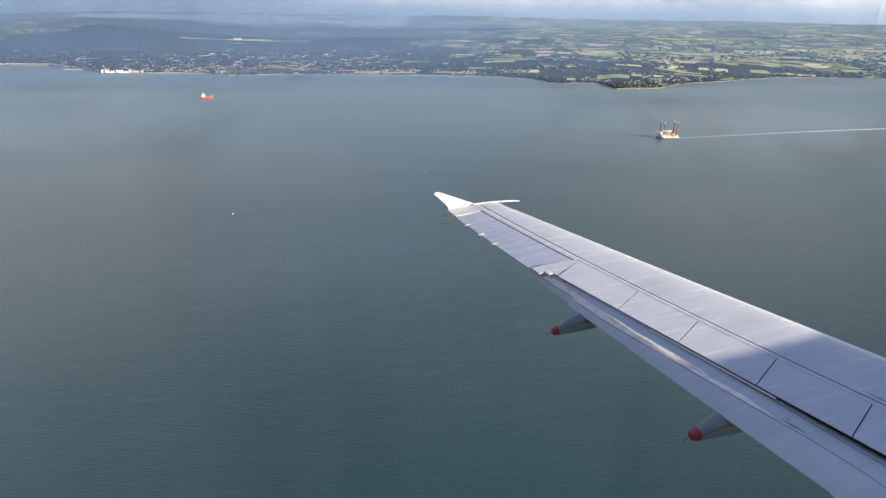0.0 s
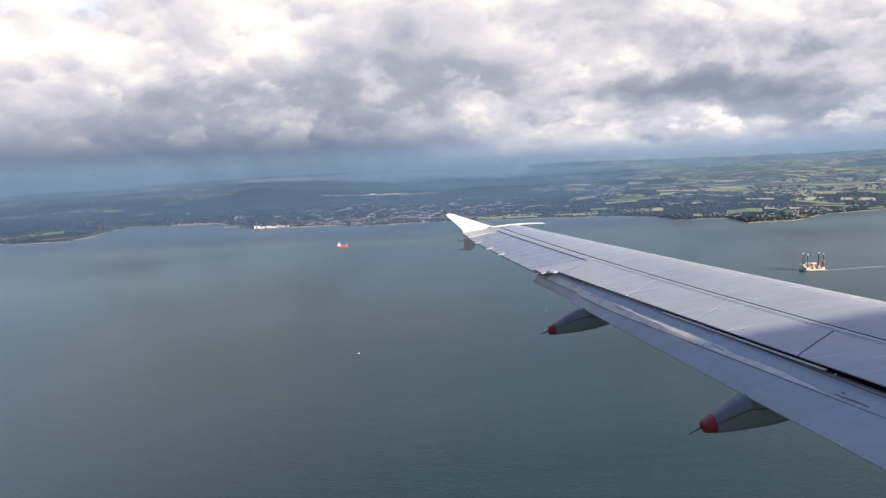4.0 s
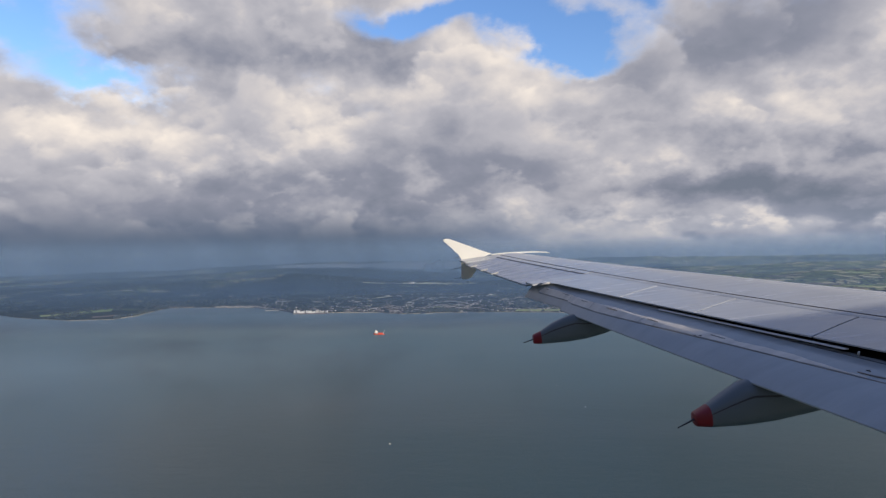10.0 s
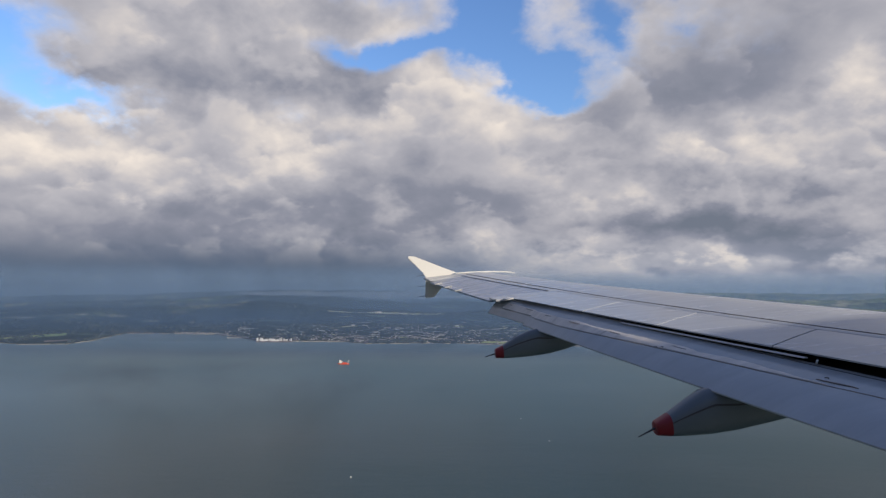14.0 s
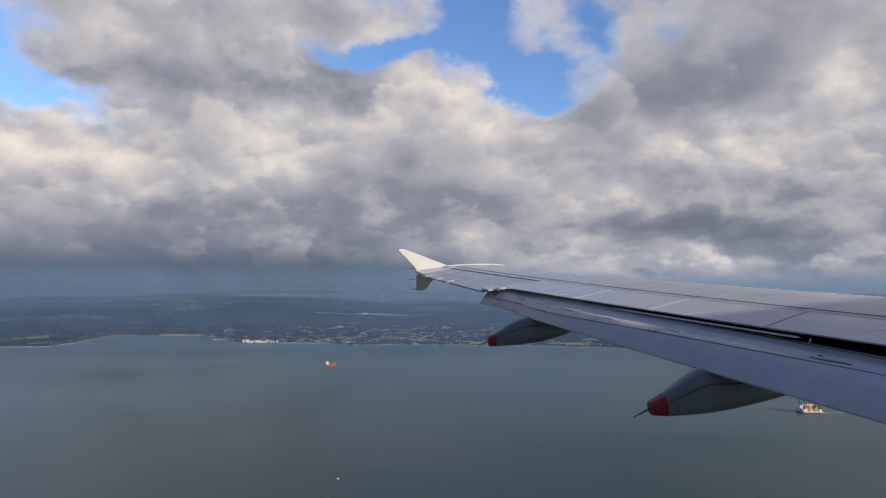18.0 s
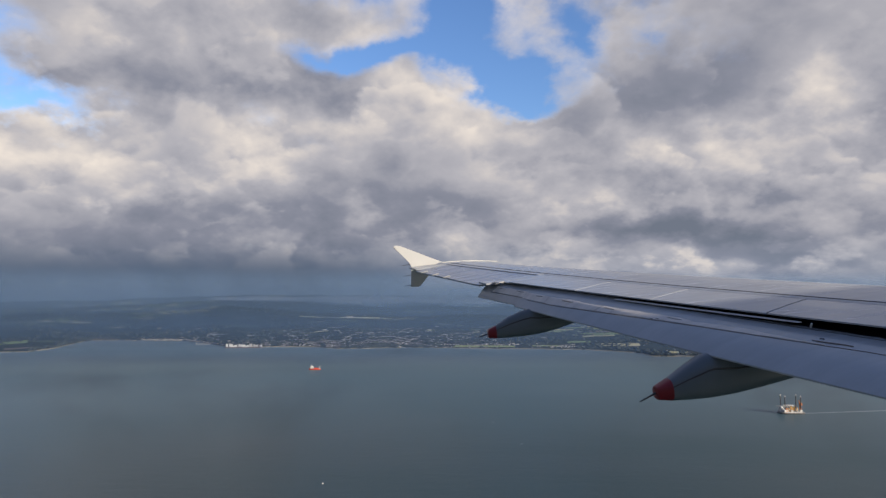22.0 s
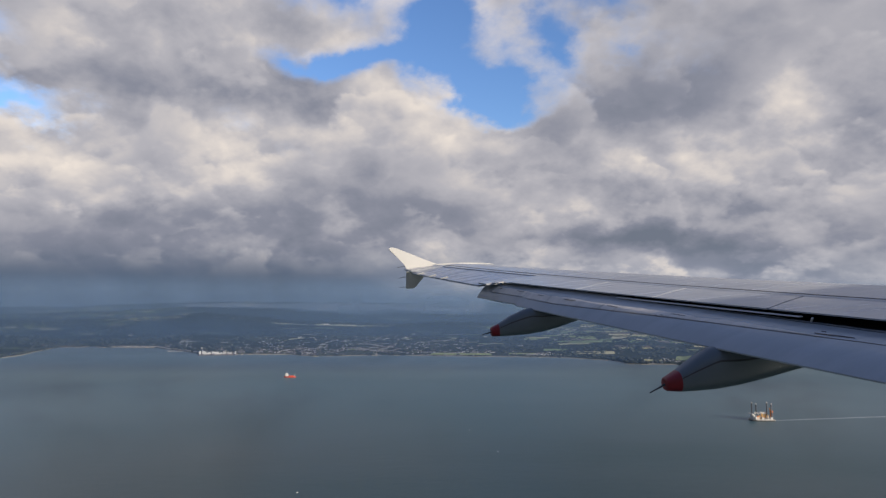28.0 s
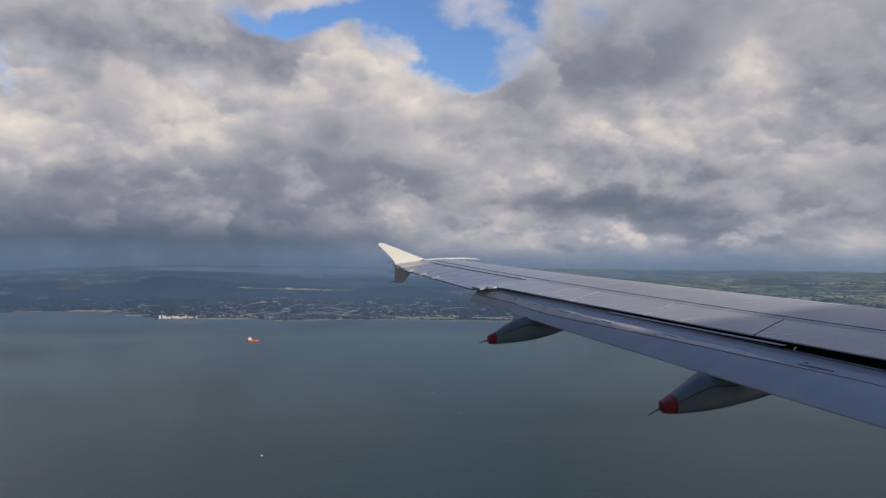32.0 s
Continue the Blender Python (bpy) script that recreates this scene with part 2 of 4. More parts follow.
def water_look(N):
    at = N.add("ShaderNodeNewGeometry").outputs["Position"]
    wind = N.add("ShaderNodeMapping", {0: at, 2: (0.0, 0.0, 0.5), 3: (0.55, 1.6, 1.0)}).outputs[0]
    chop, swell = N.noise(wind, 0.55, 5.0, 0.65), N.noise(wind, 0.06, 4.0, 0.55)
    slick = N.noise(at, 0.0016, 3.0, 0.45, 2.0, 0.3)
    c = N.mix(N.step(slick, 0.3, 0.7), rgb(0.0115, 0.035, 0.037), rgb(0.027, 0.070, 0.074))
    r = N.m("MULTIPLY_ADD", N.step(slick, 0.3, 0.7), 0.08, 0.27)
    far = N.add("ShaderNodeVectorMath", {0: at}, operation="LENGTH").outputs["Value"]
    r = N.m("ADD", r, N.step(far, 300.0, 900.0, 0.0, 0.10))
    b1 = N.add("ShaderNodeBump", {"Strength": N.step(far, 250.0, 850.0, 0.5, 0.0), "Distance": 0.5, "Height": chop})
    b2 = N.add("ShaderNodeBump", {"Strength": N.step(far, 400.0, 1000.0, 0.08, 0.0), "Distance": 3.0, "Height": swell, "Normal": b1.outputs[0]})
    lane = N.noise(N.add("ShaderNodeMapping", {0: at, 2: (0.0, 0.0, 0.35), 3: (0.5, 1.0, 1.0)}).outputs[0], 0.0035, 3.0, 0.5)
    px, py, _ = N.add("ShaderNodeSeparateXYZ", {0: at}).outputs
    # lanes by bearing, painted in for bands of sky mirrored in the sea
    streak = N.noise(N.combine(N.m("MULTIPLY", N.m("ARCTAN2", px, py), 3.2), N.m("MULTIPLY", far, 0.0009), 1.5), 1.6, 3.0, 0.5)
    # paler patch off the headland: bright sky mirrored there, put into the colour
    pale_sheen = N.bell(px, py, 170.0, 1100.0, 210.0, 480.0)
    streak = N.m("MULTIPLY_ADD", pale_sheen, 0.36, streak)
    # far water coloured paler, a painted sheen that grows with distance
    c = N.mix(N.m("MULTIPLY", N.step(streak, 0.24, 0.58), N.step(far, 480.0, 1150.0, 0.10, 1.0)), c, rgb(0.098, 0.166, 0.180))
    # gloss raised far out and on the left to brighten the sheen
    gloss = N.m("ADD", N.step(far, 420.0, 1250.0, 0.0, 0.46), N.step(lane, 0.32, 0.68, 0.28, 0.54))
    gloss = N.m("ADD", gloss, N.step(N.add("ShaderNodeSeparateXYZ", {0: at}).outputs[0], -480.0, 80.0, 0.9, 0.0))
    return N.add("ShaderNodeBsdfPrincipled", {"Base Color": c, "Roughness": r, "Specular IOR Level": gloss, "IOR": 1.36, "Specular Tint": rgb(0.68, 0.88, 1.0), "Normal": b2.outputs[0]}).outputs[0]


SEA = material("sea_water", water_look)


def land_look(N):
    at = N.add("ShaderNodeNewGeometry").outputs["Position"]
    s = N.add("ShaderNodeSeparateXYZ", {0: at})
    warp = N.add("ShaderNodeVectorMath", {0: at, 1: N.combine(N.m("MULTIPLY", N.noise(at, 0.006, 3.0), 90.0),
                 N.m("MULTIPLY", N.noise(at, 0.007, 3.0), 140.0), 0.0)}, operation="ADD").outputs[0]
    cell = N.add("ShaderNodeTexVoronoi", {"Vector": warp, "Scale": 0.016, "Randomness": 0.9})
    edge = N.add("ShaderNodeTexVoronoi", {"Vector": warp, "Scale": 0.016, "Randomness": 0.9}, feature="DISTANCE_TO_EDGE")
    pick = N.add("ShaderNodeSeparateColor", {0: cell.outputs["Color"]}).outputs[0]
    ramp = N.add("ShaderNodeValToRGB", {0: pick})
    ramp.color_ramp.interpolation = "CONSTANT"
    e = ramp.color_ramp.elements
    e[0].color, e[1].position, e[1].color = rgb(0.15, 0.18, 0.07), 0.78, rgb(0.62, 0.54, 0.29)
    for pos, col in ((0.25, rgb(0.25, 0.29, 0.11)), (0.45, rgb(0.38, 0.38, 0.17)), (0.65, rgb(0.19, 0.23, 0.09))):
        k = e.new(pos)
        k.color = col
    wood = N.mix(N.noise(at, 0.05, 5.0, 0.7), rgb(0.022, 0.030, 0.022), rgb(0.060, 0.068, 0.045))
    hedge = N.mix(N.step(edge.outputs["Distance"], 0.03, 0.09), wood, ramp.outputs[0])
    deep = N.add("ShaderNodeVectorMath", {0: at}, operation="LENGTH").outputs["Value"]
    # more dark wood outside the sunlit belt, partly painted for cloud shade
    belt = N.m("MULTIPLY", N.step(deep, 1950.0, 2350.0, -0.10, 0.10), N.step(s.outputs[0], -200.0, 700.0))
    area = N.m("ADD", N.m("ADD", N.noise(at, 0.0022, 4.0, 0.55), belt), N.m("MAXIMUM", N.step(s.outputs[0], -300.0, 1500.0, -0.16, 0.06), N.step(s.outputs[0], -1150.0, -800.0, -0.01, -0.16)))
    return N.add("ShaderNodeBsdfPrincipled", {"Base Color": N.mix(N.step(area, 0.49, 0.60), wood, hedge), "Roughness": 0.9,
                                              "Specular IOR Level": 0.1}).outputs[0]


LAND = material("fields_and_woods", land_look)
SAND = paint("beach_sand", (0.34, 0.30, 0.23), 0.9, scale=0.05)
LEAF = paint("tree_leaf", (0.042, 0.052, 0.042), 0.8, vary=0.4, scale=0.1)
HOUSE = paint("pale_wall", (0.52, 0.50, 0.46), 0.8, vary=0.4, scale=0.02)
ROOF = paint("slate_roof", (0.14, 0.12, 0.12), 0.7, vary=0.3, scale=0.05)
CONCRETE = paint("concrete", (0.42, 0.40, 0.37), 0.8, scale=0.2)
YELLOW = paint("yellow_steel", (0.66, 0.40, 0.14), 0.5)
ORANGE = paint("orange_paint", (0.75, 0.25, 0.05), 0.5)
RUST = paint("red_hull_paint", (0.66, 0.12, 0.08), 0.5)
STEEL = paint("dark_steel", (0.07, 0.07, 0.08), 0.5, 0.4)
FOAM = paint("sea_foam", (0.55, 0.58, 0.58), 0.8, vary=0.3, scale=0.1)


# a see-through sheet with the blue of far haze put into its colour
def haze_sheet_look(density, col, top):
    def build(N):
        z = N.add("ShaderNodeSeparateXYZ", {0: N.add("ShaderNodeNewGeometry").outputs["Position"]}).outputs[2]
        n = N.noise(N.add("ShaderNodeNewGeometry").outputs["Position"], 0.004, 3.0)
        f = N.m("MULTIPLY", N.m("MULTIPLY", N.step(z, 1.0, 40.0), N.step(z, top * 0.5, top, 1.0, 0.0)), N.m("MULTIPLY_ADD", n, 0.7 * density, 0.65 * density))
        # the sheet thins towards the far left and towards the right
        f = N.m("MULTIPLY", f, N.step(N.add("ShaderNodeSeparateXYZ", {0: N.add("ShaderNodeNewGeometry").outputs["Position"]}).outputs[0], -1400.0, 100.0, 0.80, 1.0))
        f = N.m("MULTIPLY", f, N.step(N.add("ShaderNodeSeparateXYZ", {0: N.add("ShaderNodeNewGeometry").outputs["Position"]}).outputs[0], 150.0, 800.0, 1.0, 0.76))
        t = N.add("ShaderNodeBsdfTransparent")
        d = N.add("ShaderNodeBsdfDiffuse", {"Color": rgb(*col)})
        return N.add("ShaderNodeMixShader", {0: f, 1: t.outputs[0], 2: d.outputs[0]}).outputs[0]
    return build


# ------------------------------------------------------------------ mesh helpers
def mesh_of(name, bm, mat, smooth=False):
    me = bpy.data.meshes.new(name)
    bmesh.ops.recalc_face_normals(bm, faces=bm.faces)
    for f in bm.faces:
        f.smooth = smooth
    bm.to_mesh(me)
    bm.free()
    if smooth:
        me.set_sharp_from_angle(angle=radians(38))
    for m in mat if isinstance(mat, (list, tuple)) else (mat,):
        me.materials.append(m)
    return me


def part(name, bm, mat, parent=None, label="", smooth=False):
    ob = new(name, mesh_of(name, bm, mat, smooth))
    ob.parent = parent
    return tagged(ob, label)


def box(bm, cx, cy, cz, sx, sy, sz, bevel=0.0, turn=0.0):
    r = bmesh.ops.create_cube(bm, size=1.0, matrix=Matrix.Translation((cx, cy, cz)) @ Matrix.Rotation(turn, 4, "Z") @ Matrix.Diagonal((sx, sy, sz, 1)))
    if bevel:
        es = list({e for v in r["verts"] for e in v.link_edges})
        bmesh.ops.bevel(bm, geom=es, offset=bevel, segments=1, affect="EDGES")
    return bm


def tube(bm, a, b, r1, r2=None, seg=8):
    a, b = Vector(a), Vector(b)
    m = Matrix.Translation((a + b) / 2) @ (b - a).to_track_quat("Z", "Y").to_matrix().to_4x4()
    bmesh.ops.create_cone(bm, cap_ends=True, segments=seg, radius1=r1, radius2=r1 if r2 is None else r2, depth=(b - a).length, matrix=m)
    return bm


def loft(bm, rings, cap=True):
    """Skin a list of equally long closed rings."""
    vs = [[bm.verts.new(p) for p in ring] for ring in rings]
    n = len(vs[0])
    for a, b in zip(vs, vs[1:]):
        for i in range(n):
            bm.faces.new((a[i], a[(i + 1) % n], b[(i + 1) % n], b[i]))
    if cap:
        bm.faces.new(vs[0][::-1])
        bm.faces.new(vs[-1])
    return bm


# ------------------------------------------------------------------ the airliner's wing
SEAT = Vector((-9.928, 1.555, 1.618))
TURN = Matrix([[0.9909, -0.0846, -0.1048], [0.0815, 0.9961, -0.0341], [0.1073, 0.0252, 0.9939]])
airliner = tagged(new("airliner"), "white and grey airliner wing with flaps lowered, lit by low sun", "aircraft")
airliner.matrix_world = Matrix.Translation((0, 0, 150)) @ TURN.to_4x4() @ Matrix.Translation(-SEAT)


def up(y):
    """Height of the upper skin along the span."""
    k = y - 1.98
    return k * 0.089 + 0.234 * (k / 15.07) ** 2


def x_le(y): return -(y - 1.98) * 0.5206
def x_hinge(y): return -0.851 - 0.5211 * y + 0.00438 * y * y
def x_spoil(y): return -5.55 - 0.41 * (y - 7.07)
def x_flap(y): return -6.28 - 0.285 * (y - 6.16)
def x_tail(y): return -8.13 - 0.30 * (y - 12.72)


def span(a, b, n):
    return [a + (b - a) * i / n for i in range(n + 1)]


def wing_box():
    bm, rings = bmesh.new(), []
    for y in span(1.98, 17.0, 30):
        a, b = x_le(y), x_hinge(y)
        c, z = a - b, up(y)
        t = 0.11 * c + 0.04
        prof = [(0, -0.17), (0.012, -0.125), (0.04, -0.085), (0.10, -0.05), (0.25, -0.018), (0.5, 0.0), (0.75, 0.004), (1.0, 0.0),
                (1.0, -t * 0.75), (0.7, -t), (0.35, -t * 1.05), (0.10, -t * 0.75 - 0.05), (0.02, -0.18)]
        rings.append([(a - c * u, y, z + w) for u, w in prof])
    return part("wing_box", loft(bm, rings), WING, airliner, "light grey wing upper skin", True)


wing_box()


def slab(name, y0, y1, front, back, drop0, drop1, thick, mat, n=6, label="", skew=0.0, parent=None, smooth=False):
    """A panel between two lines of the wing, with thickness; drop: how far its edges lie under the skin."""
    bm, rings = bmesh.new(), []
    for y in span(y0, y1, n):
        yb = y - skew
        f, b = front(y), back(yb)
        ring = [(f, y, up(y) - drop0), ((f + b) / 2, (y + yb) / 2, up((y + yb) / 2) - (drop0 + drop1) / 2 + 0.006), (b, yb, up(yb) - drop1),
                (b, yb, up(yb) - drop1 - thick * 0.3), (f, y, up(y) - drop0 - thick)]
        rings.append(ring)
    return part(name, loft(bm, rings), mat, parent or airliner, label, smooth)


slab("hinge_strip", 3.0, 13.2, lambda y: x_hinge(y) - 0.018, lambda y: x_hinge(y) - 0.15, 0.001, 0.001, 0.02, WING, 20)
SP = (2.6, 4.6, 6.60, 8.10, 9.61, 11.0, 12.65)
for i, (a, b) in enumerate(zip(SP, SP[1:])):
    slab("spoiler", a + 0.58, b + 0.56, x_hinge, x_spoil, 0.006, -0.004, 0.05, WING, 6, skew=0.57)
slab("aileron", 13.25, 16.55, lambda y: x_hinge(y) - 0.228, x_tail, 0.004, 0.075, 0.10, AILERON_SHADED, 8, "grey aileron at the outer trailing edge")
slab("trailing_panel", 13.25, 17.0, lambda y: x_hinge(y) - 0.006, lambda y: x_hinge(y) - 0.212, 0.003, 0.004, 0.10, WING, 8)
slab("trailing_panel", 12.62, 13.26, lambda y: x_hinge(y) - 0.006, lambda y: x_spoil(y) + 0.03, 0.014, 0.014, 0.03, WING, 3)
slab("trailing_panel", 12.95, 13.24, lambda y: x_hinge(y) - 0.006, x_tail, 0.003, 0.02, 0.10, WING, 3)
slab("tip_panel", 16.56, 17.0, lambda y: x_hinge(y) - 0.22, x_tail, 0.003, 0.02, 0.10, WING, 3)


def flap_profile(y):
    g = 0.02 + 0.10 * min(1.0, max(0.0, (11.4 - y) / 5.0))
    return [(0.0, -0.30), (0.03, -0.22), (0.10, -0.05 - g), (0.22, -g), (0.42, -g * 0.7 - 0.05), (0.65, -0.09 - g * 0.7), (0.85, -0.21), (1.0, -0.30),
            (1.0, -0.315), (0.7, -0.36), (0.35, -0.42), (0.08, -0.39)]


def flap_chord(y):
    """Front and back of the flap; its outer end is cut back behind the outer fairing."""
    back = x_flap(y) if y > 6.0 else min(x_flap(y), -6.24)
    return x_spoil(y) + 0.28, back + (0.09 * (13.33 - y) / 1.38 if y > 11.95 else 0.0)


def flap_at(y, u, lift=0.0):
    """A point of the flap's upper side."""
    (a, b), pr = flap_chord(y), flap_profile(y)[:8]
    return (a - (a - b) * u, y, up(y) + lift + float(np.interp(u, [q[0] for q in pr], [q[1] for q in pr])))


def flap(y0, y1, n):
    bm, rings = bmesh.new(), []
    for y in span(y0, y1, n):
        a, b = flap_chord(y)
        rings.append([(a - (a - b) * u, y - 0.12 * (1 - u) * (y > 13), up(y) + w) for u, w in flap_profile(y)])
    return part("flap", loft(bm, rings), FLAP, airliner, "lowered grey trailing edge flap", True)


flap(5.4, 11.945, 20)
flap(11.955, 13.33, 6)
flap(2.1, 5.37, 6)


def ribbon(name, pts, mat, label="", deep=0.012):
    """A thin raised strip through points of (place, half width)."""
    bm = bmesh.new()
    loft(bm, [[(x + w, y, z + 0.003), (x - w, y, z + 0.001), (x, y, z - deep)] for (x, y, z), w in pts])
    return part(name, bm, mat, airliner, label)


def strip_at(y):
    return 0.44 + 0.19 * min(1.0, max(0.0, (y - 6.8) / 4.2))


def strip_wide(y):
    return 0.08 + 0.09 * min(1.0, max(0.0, (y - 6.8) / 4.0))


# sunlight on the flap, painted as a thin beige band with uneven edges
bm, rows = bmesh.new(), []
for y in span(7.2, 13.2, 90):
    taper = min(1.0, (y - 7.1) / 1.2)
    u1 = strip_at(y) + strip_wide(y) + 0.014 * noise.noise((y * 4, 0.0, 5.0))
    u0 = u1 - taper * (strip_wide(y) + 0.05 * noise.noise((y * 1.7, 3.0, 5.0)) + 0.02 * noise.noise((y * 7, 3.0, 2.0)))
    rows.append([flap_at(y, u0 + (u1 - u0) * i / 5, 0.004) for i in range(6)] + [flap_at(y, (u0 + u1) / 2, -0.014)])
loft(bm, rows)
part("sunlit_band", bm, SUN_BAND, airliner, "beige band painted for sunlight along the flap")
ribbon("seam", [(flap_at(y, strip_at(y) + strip_wide(y) + 0.015, 0.002), 0.005) for y in span(5.5, 13.1, 40)], SOOT)
ribbon("seam", [(flap_at(y, 0.27, 0.002), 0.004) for y in span(5.5, 12.9, 40)], SEAL)
for y0, y1, u, k in ((7.0, 7.35, 0.37, 0.016), (8.8, 9.0, 0.37, 0.012), (10.70, 10.95, 0.38, 0.03), (11.45, 11.62, 0.39, 0.02), (12.75, 12.82, 0.38, 0.02), (9.85, 10.05, 0.39, 0.018), (12.1, 12.3, 0.37, 0.01)):
    ribbon("grease_stain", [(flap_at(y, strip_at(y) + u - 0.33 + 0.03 * noise.noise((y * 3, 1.0, 0.0)), 0.0052), 0.003 + k * (0.5 + 0.5 * noise.noise((y * 9, 0.0, 0.0))) * math.sin(math.pi * (0.04 + 0.92 * i / 10)))
                           for i, y in enumerate(span(y0, y1, 10))], SOOT)
for y, u in ((9.05, 0.66), (9.12, 0.68), (7.3, 0.45)):
    ribbon("drain_mark", [(flap_at(y, u, 0.003), 0.005), (flap_at(y + 0.025, u - 0.01, 0.003), 0.009), (flap_at(y + 0.04, u, 0.003), 0.003)], BLACK)
# pale lip in the slot, and the bracket beside it
slab("slot_lip", 7.75, 10.2, lambda y: x_spoil(y) + 0.01, lambda y: x_spoil(y) - 0.035, 0.045 , 0.05, 0.010, WHITE, 8, "pale metal lip in the flap slot")
part("slot_bracket", tube(bmesh.new(), (x_spoil(7.64) - 0.01, 7.66, up(7.64) - 0.085), (x_spoil(7.64) - 0.03, 7.61, up(7.64) - 0.045), 0.010, seg=6), WHITE, airliner)
# scuffs beside the hinge line of the inner spoilers
for y0, y1, off in ((5.9, 6.9, 0.07), (6.2, 7.3, 0.11), (6.6, 7.0, 0.15)):
    ribbon("scuff", [((x_hinge(y) + off + 0.015 * noise.noise((y * 6, off, 0.0)), y, up(y) + 0.006), 0.003 + 0.006 * abs(noise.noise((y * 8, 2.0, off)))) for y in span(y0, y1, 18)], SOOT)
# a dark hole and a white lip where flap meets aileron
slab("gap_lip", 12.80, 12.93, x_spoil, lambda y: x_spoil(y) - 0.10, -0.004, 0.01, 0.02, WHITE, 3)
# the cove between spoilers and flap: a slab with the gap's shade as black colour
slab("cove", 2.2, 12.9, lambda y: x_hinge(y) - 0.12, lambda y: x_spoil(y) + 0.12, 0.10, 0.14, 0.15, BLACK, 10, "black slab for the shaded gap ahead of the flap")


def fence(pts, label, mat):
    bm = bmesh.new()
    rings = []
    for y in (17.02, 17.07):
        rings.append([(x, y, z) for x, z in pts])
    loft(bm, rings)
    bmesh.ops.bevel(bm, geom=bm.edges[:], offset=0.012, segments=2, affect="EDGES")
    return part("wingtip_fence", bm, mat, airliner, label)


fence([(-8.60, 1.603), (-8.85, 1.72), (-9.20, 1.90), (-9.57, 2.085), (-9.66, 2.112), (-9.735, 2.10), (-9.755, 2.07), (-9.56, 1.86), (-9.40, 1.68),
       (-9.375, 1.60), (-9.36, 1.535), (-8.92, 1.50), (-8.79, 1.57)], "white upper wingtip fence", WHITE)
fence([(-8.925, 1.495), (-9.362, 1.53), (-9.41, 1.14), (-9.42, 1.09), (-9.40, 1.07), (-9.23, 1.06), (-9.19, 1.075), (-9.02, 1.25), (-8.89, 1.372)],
      "lower wingtip fence in shade", WHITE)


for z in (1.12, 1.36, 1.62):
    part("static_wick", tube(bmesh.new(), (-9.36, 17.045, z), (-9.58, 17.05, z - 0.01), 0.008, 0.005, 6), STEEL, airliner)


def fairing(y, secs, tip, cap_from):
    """A canoe fairing under the flap: sections of x, top, bottom, half width."""
    root = tagged(new("flap_track_fairing"), "grey canoe fairing with a red tail")
    root.parent = airliner

    def ring(x, t, b, w):
        c, h = (t + b) / 2, (t - b) / 2
        return [(x, y + w * math.copysign(abs(math.cos(a)) ** 0.8, math.cos(a)), c + h * math.copysign(abs(math.sin(a)) ** 0.75, math.sin(a)))
                for a in (math.tau * i / 20 for i in range(20))]
    part("fairing_body", loft(bmesh.new(), [ring(*s) for s in secs[cap_from:]]), FAIR, root, "", True)
    part("fairing_tail", loft(bmesh.new(), [ring(*s) for s in secs[:cap_from + 1]]), RED, root, "red tail cap", True)
    part("static_wick", tube(bmesh.new(), tip, (secs[1][0], y, (secs[0][1] + secs[0][2]) / 2), 0.006, 0.012, 6), STEEL, root)
    bm, rows = bmesh.new(), []
    for x, t, b, w in secs[cap_from:-3]:
        s = [(x, y - w * abs(math.cos(a)) ** 0.8 - 0.004, (t + b) / 2 + (t - b) / 2 * math.sin(a) ** 0.75 + 0.001) for a in (0.25, 0.31)]
        rows.append([s[0], s[1], (x, y - w * 0.7, (t + b) / 2)])
    part("seam", loft(bm, rows), SEAL, root)


fairing(11.5, [(-8.475, 0.395, 0.275, 0.065), (-8.465, 0.41, 0.265, 0.08), (-8.35, 0.45, 0.25, 0.105), (-8.14, 0.56, 0.24, 0.13), (-7.92, 0.635, 0.235, 0.15), (-7.80, 0.655, 0.24, 0.15),
               (-7.65, 0.62, 0.25, 0.18), (-7.4, 0.60, 0.29, 0.20), (-7.1, 0.60, 0.36, 0.20), (-6.6, 0.66, 0.46, 0.2), (-5.8, 0.75, 0.58, 0.15)], (-8.63, 11.5, 0.30), 2)
fairing(7.95, [(-7.345, -0.01, -0.13, 0.075), (-7.335, 0.0, -0.14, 0.09), (-7.20, 0.06, -0.162, 0.125), (-7.0, 0.175, -0.175, 0.15), (-6.84, 0.255, -0.18, 0.17), (-6.77, 0.275, -0.18, 0.17),
               (-6.55, 0.25, -0.165, 0.21), (-6.25, 0.24, -0.13, 0.22), (-5.95, 0.24, -0.085, 0.22), (-5.2, 0.27, 0.02, 0.22), (-4.4, 0.36, 0.14, 0.16)], (-7.52, 7.95, -0.14), 2)

# slats along the leading edge
for a, b in ((3.2, 6.2), (6.23, 9.6), (9.63, 13.0), (13.03, 16.4)):
    bm, rings = bmesh.new(), []
    for y in span(a, b, 6):
        x, z = x_le(y), up(y)
        rings.append([(x + u, y, z + w) for u, w in ((-0.26, -0.045), (-0.16, -0.046), (-0.08, -0.056), (-0.02, -0.072), (0.03, -0.105), (0.045, -0.15), (0.02, -0.19), (-0.05, -0.14))])
    part("slat", loft(bm, rings), SLAT, airliner, "pale leading edge slat", True)

# seams between the panels of the upper skin
for off, w, a, b in ((0.004, 0.015, 2.5, 16.9), (0.225, 0.018, 13.2, 16.6)):
    bm, rings = bmesh.new(), []
    for y in span(a, b, 24):
        x = x_hinge(y) - off
        rings.append([(x + w / 2, y, up(y) + 0.004), (x - w / 2, y, up(y) + 0.004), (x, y, up(y) - 0.02)])
    part("seam", loft(bm, rings), SEAL, airliner)

